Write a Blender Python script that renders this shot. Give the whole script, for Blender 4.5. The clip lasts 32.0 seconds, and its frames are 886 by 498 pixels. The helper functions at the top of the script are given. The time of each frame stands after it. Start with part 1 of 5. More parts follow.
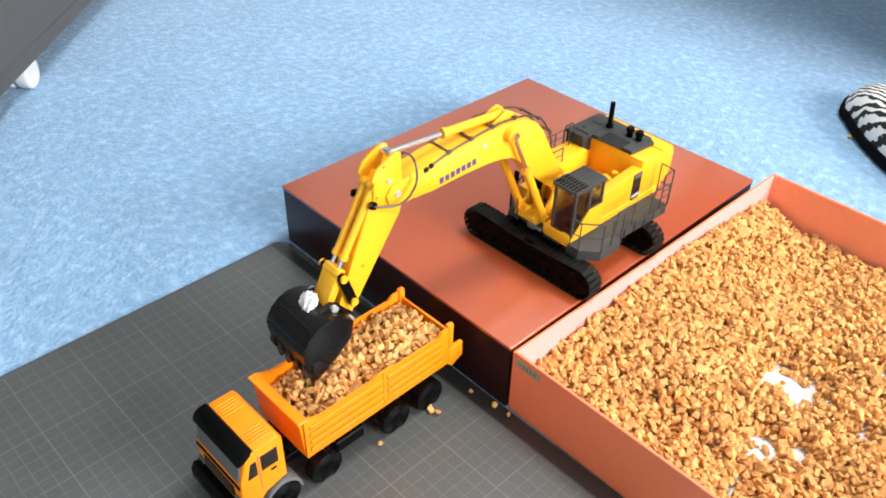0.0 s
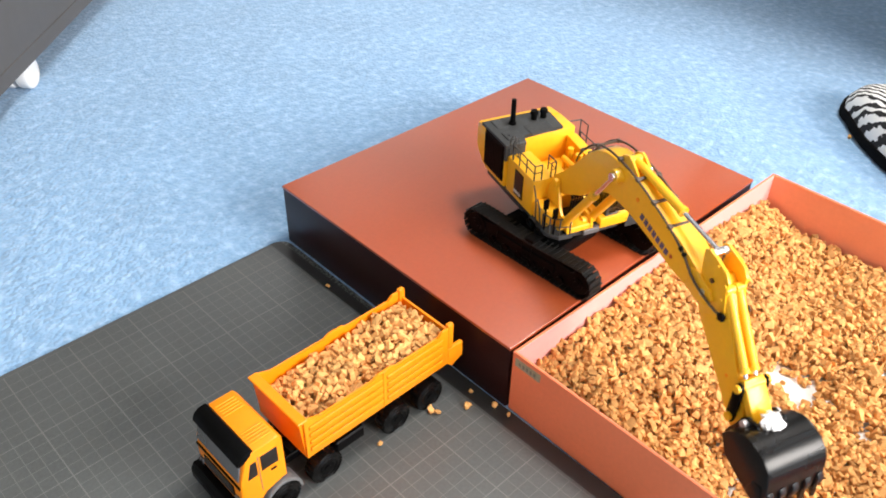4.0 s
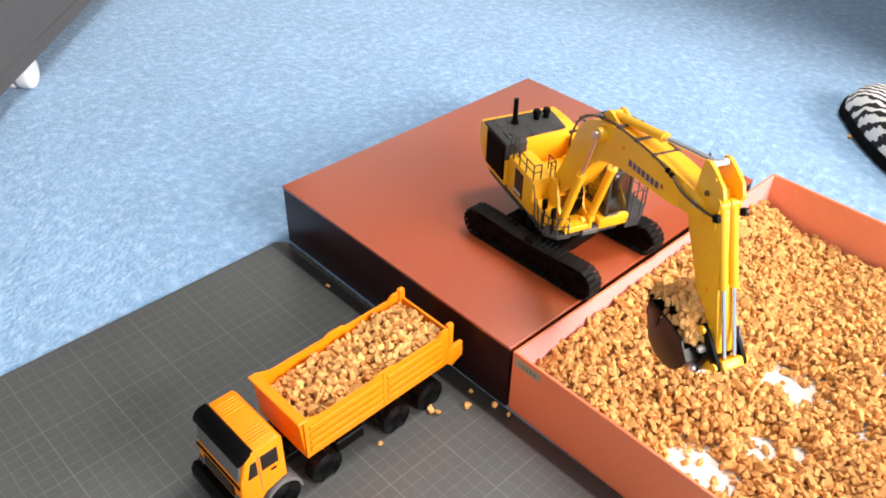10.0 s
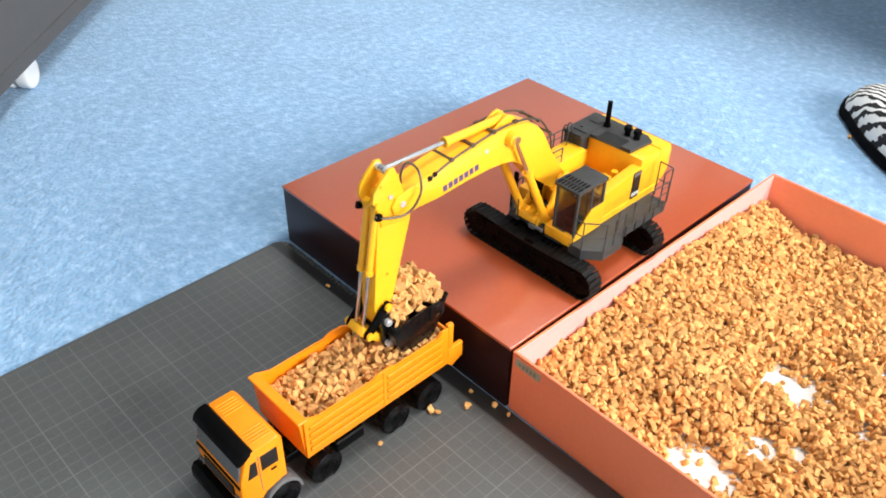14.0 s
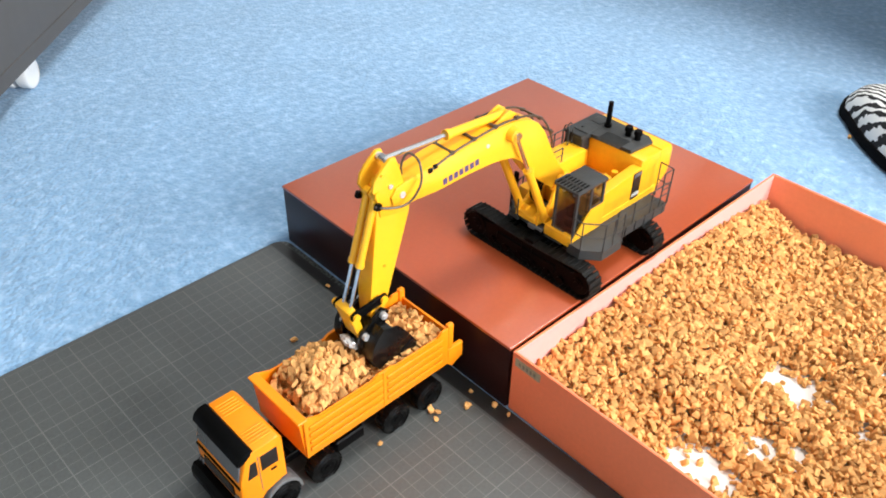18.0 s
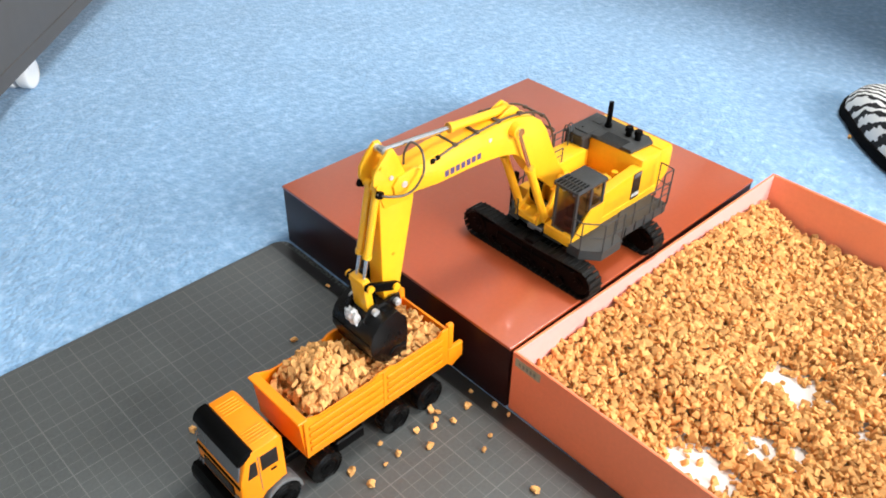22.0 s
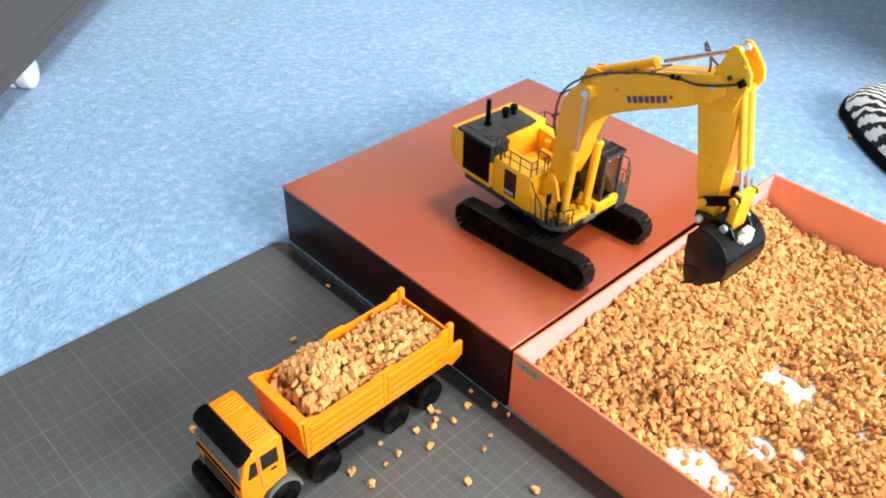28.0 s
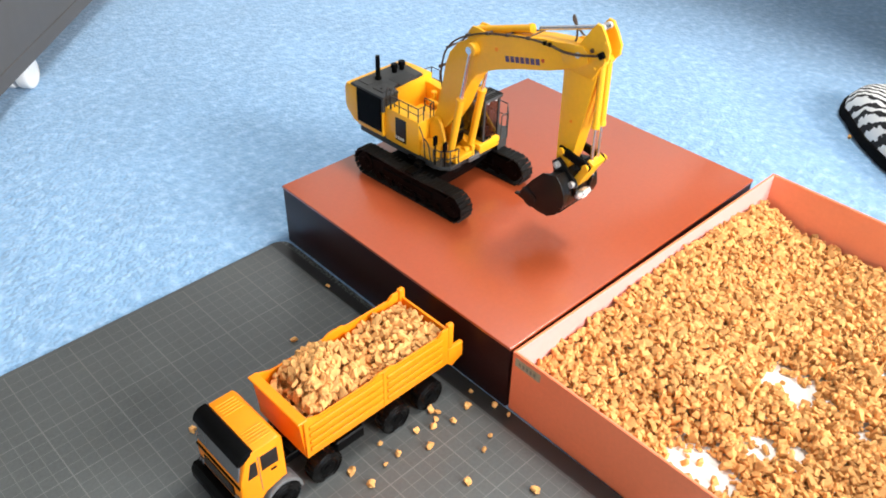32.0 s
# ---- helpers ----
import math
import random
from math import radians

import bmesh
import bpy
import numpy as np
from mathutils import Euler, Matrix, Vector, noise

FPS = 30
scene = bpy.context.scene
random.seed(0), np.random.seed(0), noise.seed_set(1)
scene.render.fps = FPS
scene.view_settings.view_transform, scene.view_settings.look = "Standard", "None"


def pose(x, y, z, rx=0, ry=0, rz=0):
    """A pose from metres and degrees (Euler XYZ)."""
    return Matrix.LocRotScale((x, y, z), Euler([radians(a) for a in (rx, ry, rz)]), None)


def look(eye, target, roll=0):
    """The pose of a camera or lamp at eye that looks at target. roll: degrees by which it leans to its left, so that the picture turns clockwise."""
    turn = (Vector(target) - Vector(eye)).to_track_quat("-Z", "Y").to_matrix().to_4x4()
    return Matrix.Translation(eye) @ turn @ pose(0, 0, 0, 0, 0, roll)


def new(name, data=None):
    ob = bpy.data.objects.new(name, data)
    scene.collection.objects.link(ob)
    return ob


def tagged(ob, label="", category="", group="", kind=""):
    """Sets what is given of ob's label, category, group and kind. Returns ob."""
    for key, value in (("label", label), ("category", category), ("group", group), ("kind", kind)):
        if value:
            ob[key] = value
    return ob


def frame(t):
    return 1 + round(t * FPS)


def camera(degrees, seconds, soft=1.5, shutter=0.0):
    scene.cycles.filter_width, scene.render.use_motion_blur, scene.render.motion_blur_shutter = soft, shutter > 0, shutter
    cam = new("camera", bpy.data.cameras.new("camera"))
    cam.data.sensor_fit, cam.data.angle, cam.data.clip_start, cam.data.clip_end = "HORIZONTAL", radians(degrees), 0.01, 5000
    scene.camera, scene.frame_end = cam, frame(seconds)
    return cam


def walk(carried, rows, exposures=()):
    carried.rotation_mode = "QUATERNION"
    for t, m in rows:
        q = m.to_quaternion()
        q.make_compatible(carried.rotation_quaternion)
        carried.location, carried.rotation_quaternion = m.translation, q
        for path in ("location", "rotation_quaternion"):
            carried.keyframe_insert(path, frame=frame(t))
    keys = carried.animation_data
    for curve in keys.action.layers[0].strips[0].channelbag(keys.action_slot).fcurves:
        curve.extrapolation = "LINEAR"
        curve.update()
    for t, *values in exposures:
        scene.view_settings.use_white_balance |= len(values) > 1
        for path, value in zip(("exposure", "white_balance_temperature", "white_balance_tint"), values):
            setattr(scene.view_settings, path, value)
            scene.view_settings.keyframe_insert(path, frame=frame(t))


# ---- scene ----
import itertools

# camera: on a stand, never moved
cam = camera(56.48, 32.0, soft=1.8, shutter=0.5)
EYE = (-0.0662, -0.4144, 0.4637)
VIEW = look(EYE, (EYE[0] + 0.5563, EYE[1] + 0.5645, EYE[2] - 0.6098), 1.27)
# the clip's own metering and white balance drift a little as the boom swings
walk(cam, [(0.0, VIEW), (32.0, VIEW)], exposures=[(0.0, -0.02, 6500, 10), (3.0, 0.0, 6650, 12), (6.0, 0.08, 6900, 15), (9.0, 0.06, 6900, 15), (10.0, 0.0, 6900, 15), (11.0, 0.08, 6800, 14), (13.0, -0.02, 6500, 10), (17.0, -0.1, 6500, 10), (22.0, -0.08, 6500, 10), (24.0, 0.0, 6550, 11), (28.0, 0.0, 6550, 11), (32.0, 0.06, 6550, 11)])

# ---- light: overcast daylight through a window, a ceiling lamp over the floor
world = bpy.data.worlds.new("sky")
scene.world = world
world.use_nodes = True
wn = world.node_tree
sky = wn.nodes.new("ShaderNodeTexSky")
sky.sky_type, sky.sun_disc = "NISHITA", False
sky.sun_elevation, sky.sun_rotation = radians(50), radians(120)
wn.links.new(sky.outputs[0], wn.nodes["Background"].inputs[0])
wn.nodes["Background"].inputs[1].default_value = 0.12


def area_lamp(name, eye, target, w, h, watts, color):
    data = bpy.data.lights.new(name, "AREA")
    data.shape, data.size, data.size_y, data.energy, data.color = "RECTANGLE", w, h, watts, color
    ob = new(name, data)
    ob.matrix_world = look(eye, target)
    return ob


# the sky's light in the window opening, and the round ceiling lamp
area_lamp("window_light", (0.75, -2.56, 1.25), (0.4, 0.2, 0.15), 1.4, 1.2, 134, (1.0, 0.98, 0.94))
lamp = area_lamp("ceiling_lamp_light", (1.05, -0.32, 2.30), (1.05, -0.32, 0.0), 0.55, 0.55, 42, (1.0, 0.96, 0.91))
lamp.data.shape = "DISK"


# ---- materials
def nodes_of(m):
    return m.node_tree.nodes, m.node_tree.links


def make_mat(name, color, rough=0.5, metal=0.0, vary=0.12, grain=300.0, bump=0.0, bump_scale=900.0, coat=0.0, blotch=25.0, island=0.0, rand=0.0, spec=0.5):
    """A procedural surface: colour with grain and blotches, roughness with wear, fine relief."""
    m = bpy.data.materials.new(name)
    m.use_nodes = True
    n, l = nodes_of(m)
    p = n["Principled BSDF"]
    p.inputs["Metallic"].default_value = metal
    p.inputs["Coat Weight"].default_value = coat
    p.inputs["Specular IOR Level"].default_value = spec
    tc = n.new("ShaderNodeTexCoord")
    fine, wide = n.new("ShaderNodeTexNoise"), n.new("ShaderNodeTexNoise")
    fine.inputs["Scale"].default_value, wide.inputs["Scale"].default_value = grain, blotch
    fine.inputs["Detail"].default_value = wide.inputs["Detail"].default_value = 4
    l.new(tc.outputs["Object"], fine.inputs["Vector"])
    l.new(tc.outputs["Object"], wide.inputs["Vector"])
    add = n.new("ShaderNodeMath")
    add.operation = "ADD"
    l.new(fine.outputs["Fac"], add.inputs[0])
    l.new(wide.outputs["Fac"], add.inputs[1])
    ramp = n.new("ShaderNodeMapRange")
    ramp.inputs["From Min"].default_value, ramp.inputs["From Max"].default_value = 0.65, 1.35
    ramp.inputs["To Min"].default_value, ramp.inputs["To Max"].default_value = 1 - vary, 1 + vary
    l.new(add.outputs[0], ramp.inputs["Value"])
    value = ramp.outputs[0]
    if island or rand:
        src = n.new("ShaderNodeNewGeometry" if island else "ShaderNodeObjectInfo")
        spread = n.new("ShaderNodeMapRange")
        k = island or rand
        spread.inputs["To Min"].default_value, spread.inputs["To Max"].default_value = 1 - k, 1 + k
        l.new(src.outputs["Random Per Island" if island else "Random"], spread.inputs["Value"])
        mul = n.new("ShaderNodeMath")
        mul.operation = "MULTIPLY"
        l.new(value, mul.inputs[0])
        l.new(spread.outputs[0], mul.inputs[1])
        value = mul.outputs[0]
    scale = n.new("ShaderNodeVectorMath")
    scale.operation = "SCALE"
    scale.inputs[0].default_value = color[:3]
    l.new(value, scale.inputs["Scale"])
    l.new(scale.outputs[0], p.inputs["Base Color"])
    r = n.new("ShaderNodeMapRange")
    r.inputs["To Min"].default_value, r.inputs["To Max"].default_value = max(0.02, rough - 0.08), min(1, rough + 0.1)
    l.new(wide.outputs["Fac"], r.inputs["Value"])
    l.new(r.outputs[0], p.inputs["Roughness"])
    if bump:
        b, t = n.new("ShaderNodeBump"), n.new("ShaderNodeTexNoise")
        t.inputs["Scale"].default_value, t.inputs["Detail"].default_value = bump_scale, 5
        b.inputs["Strength"].default_value, b.inputs["Distance"].default_value = bump, 0.0006
        l.new(tc.outputs["Object"], t.inputs["Vector"])
        l.new(t.outputs["Fac"], b.inputs["Height"])
        l.new(b.outputs[0], p.inputs["Normal"])
    return m


YELLOW = make_mat("yellow_plastic", (0.95, 0.465, 0.014), 0.36, vary=0.05, bump=0.05, bump_scale=2500, coat=0.15)
DARK = make_mat("dark_grey_plastic", (0.042, 0.044, 0.045), 0.5, spec=0.35, vary=0.12, bump=0.12, bump_scale=3000)
BLACK = make_mat("black_plastic", (0.002, 0.002, 0.0022), 0.4, vary=0.25, spec=0.07, bump=0.1, bump_scale=2500)
BUCKET = make_mat("black_gloss_paint", (0.004, 0.004, 0.0042), 0.27, vary=0.4, bump=0.12, bump_scale=900, coat=0.0, spec=0.35)
WORN = make_mat("worn_black_paint", (0.016, 0.016, 0.017), 0.3, vary=0.5, grain=900, bump=0.2, bump_scale=1500, spec=0.4)
RUBBER = make_mat("black_rubber", (0.004, 0.004, 0.0042), 0.2, vary=0.2, spec=0.25, bump=0.1, bump_scale=1800)
TRACK = make_mat("track_plastic", (0.007, 0.0072, 0.007), 0.36, vary=0.25, spec=0.3, bump=0.15, bump_scale=2500)
HOSE = make_mat("brown_black_hose", (0.075, 0.052, 0.038), 0.4, vary=0.2, spec=0.4, bump=0.1, bump_scale=2500)
SILVER = make_mat("silver_rod", (0.75, 0.75, 0.77), 0.22, metal=1.0, vary=0.05)
PIN = make_mat("steel_pin", (0.72, 0.72, 0.72), 0.42, metal=0.6, vary=0.1)
FOIL = make_mat("white_foil", (0.82, 0.82, 0.82), 0.28, metal=0.35, vary=0.1, bump=0.6, bump_scale=700)
ORANGE = make_mat("orange_plastic", (0.95, 0.27, 0.004), 0.42, vary=0.05, bump=0.05, bump_scale=2000, spec=0.4)
FENDER = make_mat("grey_fender_plastic", (0.12, 0.123, 0.126), 0.42, vary=0.1)
SCREEN = make_mat("grey_windscreen", (0.12, 0.125, 0.135), 0.22, vary=0.1, coat=0.4)
BROWN = make_mat("dark_brown_pin", (0.09, 0.035, 0.012), 0.4, vary=0.2)
REDDOT = make_mat("red_print", (0.5, 0.06, 0.02), 0.5, vary=0.1)
MARK = make_mat("violet_print", (0.09, 0.06, 0.16), 0.5, vary=0.1)
MARKW = make_mat("white_print", (0.7, 0.7, 0.68), 0.5, vary=0.1)
SALMON = make_mat("salmon_card", (0.92, 0.235, 0.105), 0.42, vary=0.05, bump=0.08, bump_scale=400)
# lining card: window light put into the pale copy, dimmer light into the orange
LITCARD = make_mat("pink_card_lit", (0.84, 0.43, 0.40), 0.5, vary=0.04, bump=0.08, bump_scale=400)
DIMCARD = make_mat("orange_pink_card_dim", (0.90, 0.33, 0.19), 0.45, vary=0.04, bump=0.08, bump_scale=400)
CARDEDGE = make_mat("card_edge", (0.75, 0.5, 0.44), 0.7, vary=0.1)
PAPER = make_mat("white_paper", (0.86, 0.85, 0.82), 0.7, vary=0.03, bump=0.1, bump_scale=300)
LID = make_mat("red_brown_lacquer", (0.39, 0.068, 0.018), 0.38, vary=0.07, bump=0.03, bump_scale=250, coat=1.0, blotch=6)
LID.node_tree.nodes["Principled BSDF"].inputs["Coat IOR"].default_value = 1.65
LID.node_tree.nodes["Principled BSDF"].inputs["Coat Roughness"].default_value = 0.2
# box sides: the lid's lacquer darkened, their shade kept in the colour
SHADED_SIDE = make_mat("shaded_maroon_lacquer", (0.026, 0.0065, 0.0055), 0.36, vary=0.2, bump=0.04, bump_scale=300, coat=0.0, blotch=8, spec=0.17)
TAPE = make_mat("buff_tape", (0.42, 0.36, 0.24), 0.55, vary=0.15)
TAPEINK = make_mat("faded_ink", (0.24, 0.21, 0.16), 0.6, vary=0.1)
GRANULE = make_mat("tan_granules", (0.69, 0.365, 0.128), 0.9, vary=0.2, grain=600, bump=0.35, bump_scale=900, blotch=150, island=0.24, spec=0.2)
GRANULE_ONE = make_mat("tan_granule", (0.69, 0.365, 0.128), 0.9, vary=0.2, grain=3.4, bump=0.35, bump_scale=5, blotch=0.9, rand=0.24, spec=0.2)
WALLPAINT = make_mat("white_wall_paint", (0.66, 0.65, 0.63), 0.8, vary=0.03, grain=60, bump=0.15, bump_scale=150, blotch=2)
CABINET = make_mat("grey_brown_laminate", (0.08, 0.073, 0.068), 0.45, vary=0.08, grain=60, bump=0.05, blotch=5)
CASTOR = make_mat("white_castor_plastic", (0.8, 0.8, 0.8), 0.35, vary=0.04)
BLACKFUR = make_mat("black_trim_fabric", (0.004, 0.004, 0.0045), 0.95, vary=0.4, grain=500, bump=0.8, bump_scale=500, spec=0.08)


def glass_mat():
    m = bpy.data.materials.new("cab_glass")
    m.use_nodes = True
    n, l = nodes_of(m)
    p = n["Principled BSDF"]
    p.inputs["Base Color"].default_value = (0.5, 0.53, 0.57, 1)
    p.inputs["Roughness"].default_value = 0.05
    p.inputs["Transmission Weight"].default_value = 1.0
    p.inputs["IOR"].default_value = 1.5
    return m


GLASS = glass_mat()
DARKGLASS = make_mat("dark_window_plastic", (0.018, 0.014, 0.012), 0.3, vary=0.2, spec=0.25)


def carpet_mat():
    m = bpy.data.materials.new("blue_loop_carpet")
    m.use_nodes = True
    n, l = nodes_of(m)
    p = n["Principled BSDF"]
    p.inputs["Roughness"].default_value = 0.95
    p.inputs["Sheen Weight"].default_value = 0.25
    tc, vor, noi, wide = n.new("ShaderNodeTexCoord"), n.new("ShaderNodeTexVoronoi"), n.new("ShaderNodeTexNoise"), n.new("ShaderNodeTexNoise")
    vor.inputs["Scale"].default_value = 240
    noi.inputs["Scale"].default_value, noi.inputs["Detail"].default_value = 95, 6
    wide.inputs["Scale"].default_value, wide.inputs["Detail"].default_value = 14, 6
    for q in (vor, noi, wide):
        l.new(tc.outputs["Object"], q.inputs["Vector"])
    ramp = n.new("ShaderNodeValToRGB")
    ramp.color_ramp.elements[0].position, ramp.color_ramp.elements[0].color = 0.3, (0.175, 0.335, 0.545, 1)
    ramp.color_ramp.elements[1].position, ramp.color_ramp.elements[1].color = 0.7, (0.33, 0.515, 0.735, 1)
    e = ramp.color_ramp.elements.new(0.52)
    e.color = (0.225, 0.40, 0.615, 1)
    l.new(noi.outputs["Fac"], ramp.inputs["Fac"])
    mix = n.new("ShaderNodeMixRGB")
    mix.blend_type = "MULTIPLY"
    mix.inputs["Fac"].default_value = 0.55
    sp = n.new("ShaderNodeMapRange")
    sp.inputs["To Min"].default_value, sp.inputs["To Max"].default_value = 0.74, 1.3
    l.new(wide.outputs["Fac"], sp.inputs["Value"])
    l.new(ramp.outputs[0], mix.inputs[1])
    l.new(sp.outputs[0], mix.inputs[2])
    l.new(mix.outputs[0], p.inputs["Base Color"])
    b = n.new("ShaderNodeBump")
    b.inputs["Strength"].default_value, b.inputs["Distance"].default_value = 0.55, 0.002
    hs = n.new("ShaderNodeMath")
    hs.operation = "SUBTRACT"
    l.new(noi.outputs["Fac"], hs.inputs[0])
    l.new(vor.outputs["Distance"], hs.inputs[1])
    l.new(hs.outputs[0], b.inputs["Height"])
    l.new(b.outputs[0], p.inputs["Normal"])
    return m


def mat_grid():
    """Dark grey cutting mat, printed with 10 mm lines and stronger 50 mm lines."""
    m = make_mat("grey_cutting_mat", (0.075, 0.083, 0.083), 0.42, vary=0.16, grain=400, bump=0.15, bump_scale=1500, blotch=12, spec=0.65)
    n, l = nodes_of(m)
    p = n["Principled BSDF"]
    tc, sep = n.new("ShaderNodeTexCoord"), n.new("ShaderNodeSeparateXYZ")
    l.new(tc.outputs["Object"], sep.inputs[0])

    def math_node(op, a, b):
        q = n.new("ShaderNodeMath")
        q.operation = op
        for k, v in enumerate((a, b)):
            if isinstance(v, (int, float)):
                q.inputs[k].default_value = v
            else:
                l.new(v, q.inputs[k])
        return q.outputs[0]

    def lines(axis, step, width):
        # distance to the nearest line of that spacing
        f = math_node("PINGPONG", math_node("ADD", sep.outputs[axis], 50 * step), step / 2)
        return math_node("LESS_THAN", f, width / 2)

    inside = math_node("MULTIPLY", math_node("LESS_THAN", sep.outputs[0], 0.2404), math_node("LESS_THAN", sep.outputs[1], 0.1204))
    minor = math_node("MAXIMUM", lines(0, 0.01, 0.0006), lines(1, 0.01, 0.0006))
    major = math_node("MAXIMUM", lines(0, 0.05, 0.0009), lines(1, 0.05, 0.0009))
    fac = math_node("MULTIPLY", inside, math_node("MAXIMUM", math_node("MULTIPLY", minor, 0.36), math_node("MULTIPLY", major, 0.5)))
    old = p.inputs["Base Color"].links[0].from_socket
    mix = n.new("ShaderNodeMixRGB")
    mix.inputs[2].default_value = (0.2, 0.2, 0.19, 1)
    l.new(fac, mix.inputs["Fac"])
    l.new(old, mix.inputs[1])
    # plain darker margin beyond the grid's end
    rim = n.new("ShaderNodeMixRGB")
    rim.inputs[2].default_value = (0.02, 0.021, 0.021, 1)
    l.new(math_node("GREATER_THAN", sep.outputs[0], 0.2425), rim.inputs["Fac"])
    l.new(mix.outputs[0], rim.inputs[1])
    # dusty, frayed edge
    fray = n.new("ShaderNodeMixRGB")
    fray.inputs[2].default_value = (0.13, 0.14, 0.14, 1)
    dust = n.new("ShaderNodeTexNoise")
    dust.inputs["Scale"].default_value, dust.inputs["Detail"].default_value = 420, 3
    l.new(tc.outputs["Object"], dust.inputs["Vector"])
    along = math_node("MULTIPLY", math_node("GREATER_THAN", sep.outputs[0], 0.2520), math_node("GREATER_THAN", sep.outputs[1], -0.05))
    l.new(math_node("MULTIPLY", along, math_node("GREATER_THAN", dust.outputs["Fac"], 0.5)), fray.inputs["Fac"])
    l.new(rim.outputs[0], fray.inputs[1])
    l.new(fray.outputs[0], p.inputs["Base Color"])
    return m


def zebra_mat():
    m = make_mat("zebra_plush", (0.8, 0.8, 0.8), 0.95, vary=0.1, grain=500, bump=0.6, bump_scale=500)
    n, l = nodes_of(m)
    p = n["Principled BSDF"]
    tc, w = n.new("ShaderNodeTexCoord"), n.new("ShaderNodeTexWave")
    w.inputs["Scale"].default_value, w.inputs["Distortion"].default_value, w.inputs["Detail"].default_value = 40, 3.6, 2
    w.inputs["Detail Scale"].default_value = 1.9
    w.bands_direction = "X"
    turn = n.new("ShaderNodeMapping")
    turn.inputs["Rotation"].default_value = (0, 0, radians(-104.4))
    l.new(tc.outputs["Object"], turn.inputs["Vector"])
    l.new(turn.outputs[0], w.inputs["Vector"])
    r = n.new("ShaderNodeValToRGB")
    r.color_ramp.elements[0].position, r.color_ramp.elements[0].color = 0.43, (0.012, 0.012, 0.013, 1)
    r.color_ramp.elements[1].position, r.color_ramp.elements[1].color = 0.5, (0.82, 0.82, 0.80, 1)
    l.new(w.outputs["Fac"], r.inputs["Fac"])
    l.new(r.outputs[0], p.inputs["Base Color"])
    return m


CARPET, MATGRID, ZEBRA = carpet_mat(), mat_grid(), zebra_mat()


# ---- building helpers (millimetres inside the toys' own space: MM)
MM = 0.001


def finish(name, bm, mat, parent=None, label="", smooth=35):
    me = bpy.data.meshes.new(name)
    bmesh.ops.recalc_face_normals(bm, faces=bm.faces)
    bm.to_mesh(me)
    bm.free()
    for p in me.polygons:
        p.use_smooth = True
    me.set_sharp_from_angle(angle=radians(smooth))
    me.materials.append(mat)
    ob = new(name, me)
    if parent:
        ob.parent = parent
    if label:
        ob["label"] = label
    return ob


def part(name, bm, mat, parent, label=""):
    return finish(name, bm, mat, parent, label)


def bx(bm, x0, x1, y0, y1, z0, z1, bev=0.0, k=MM, seg=1):
    g = bmesh.ops.create_cube(bm, size=1.0, matrix=Matrix.Translation(((x0 + x1) / 2 * k, (y0 + y1) / 2 * k, (z0 + z1) / 2 * k)) @ Matrix.Diagonal((abs(x1 - x0) * k, abs(y1 - y0) * k, abs(z1 - z0) * k, 1)))
    if bev:
        edges = {e for v in g["verts"] for e in v.link_edges}
        bmesh.ops.bevel(bm, geom=list(edges), offset=bev * k, segments=seg, profile=0.5, affect="EDGES")
    return bm


def cyl(bm, a, b, r, r2=None, seg=14, k=MM):
    a, b = Vector(a) * k, Vector(b) * k
    d = b - a
    m = Matrix.Translation((a + b) / 2) @ d.to_track_quat("Z", "Y").to_matrix().to_4x4()
    bmesh.ops.create_cone(bm, cap_ends=True, segments=seg, radius1=r * k, radius2=(r if r2 is None else r2) * k, depth=d.length, matrix=m)
    return bm


def prism(bm, outline, y0, y1, bev=0.0, k=MM):
    """An outline in x and z, drawn out from y0 to y1."""
    lo = [bm.verts.new((x * k, y0 * k, z * k)) for x, z in outline]
    hi = [bm.verts.new((x * k, y1 * k, z * k)) for x, z in outline]
    fs = [bm.faces.new(lo), bm.faces.new(hi[::-1])]
    for i in range(len(lo)):
        j = (i + 1) % len(lo)
        fs.append(bm.faces.new((lo[i], hi[i], hi[j], lo[j])))
    if bev:
        edges = list({e for f in fs[:2] for e in f.edges})
        bmesh.ops.bevel(bm, geom=edges, offset=bev * k, segments=2, profile=0.5, affect="EDGES")
    return bm


def prism_z(bm, outline, z0, z1, bev=0.0, k=MM):
    """An outline in x and y, drawn out from z0 to z1."""
    lo = [bm.verts.new((x * k, y * k, z0 * k)) for x, y in outline]
    hi = [bm.verts.new((x * k, y * k, z1 * k)) for x, y in outline]
    fs = [bm.faces.new(lo[::-1]), bm.faces.new(hi)]
    for i in range(len(lo)):
        j = (i + 1) % len(lo)
        fs.append(bm.faces.new((lo[i], lo[j], hi[j], hi[i])))
    if bev:
        edges = list({e for f in fs[:2] for e in f.edges})
        bmesh.ops.bevel(bm, geom=edges, offset=bev * k, segments=2, profile=0.5, affect="EDGES")
    return bm


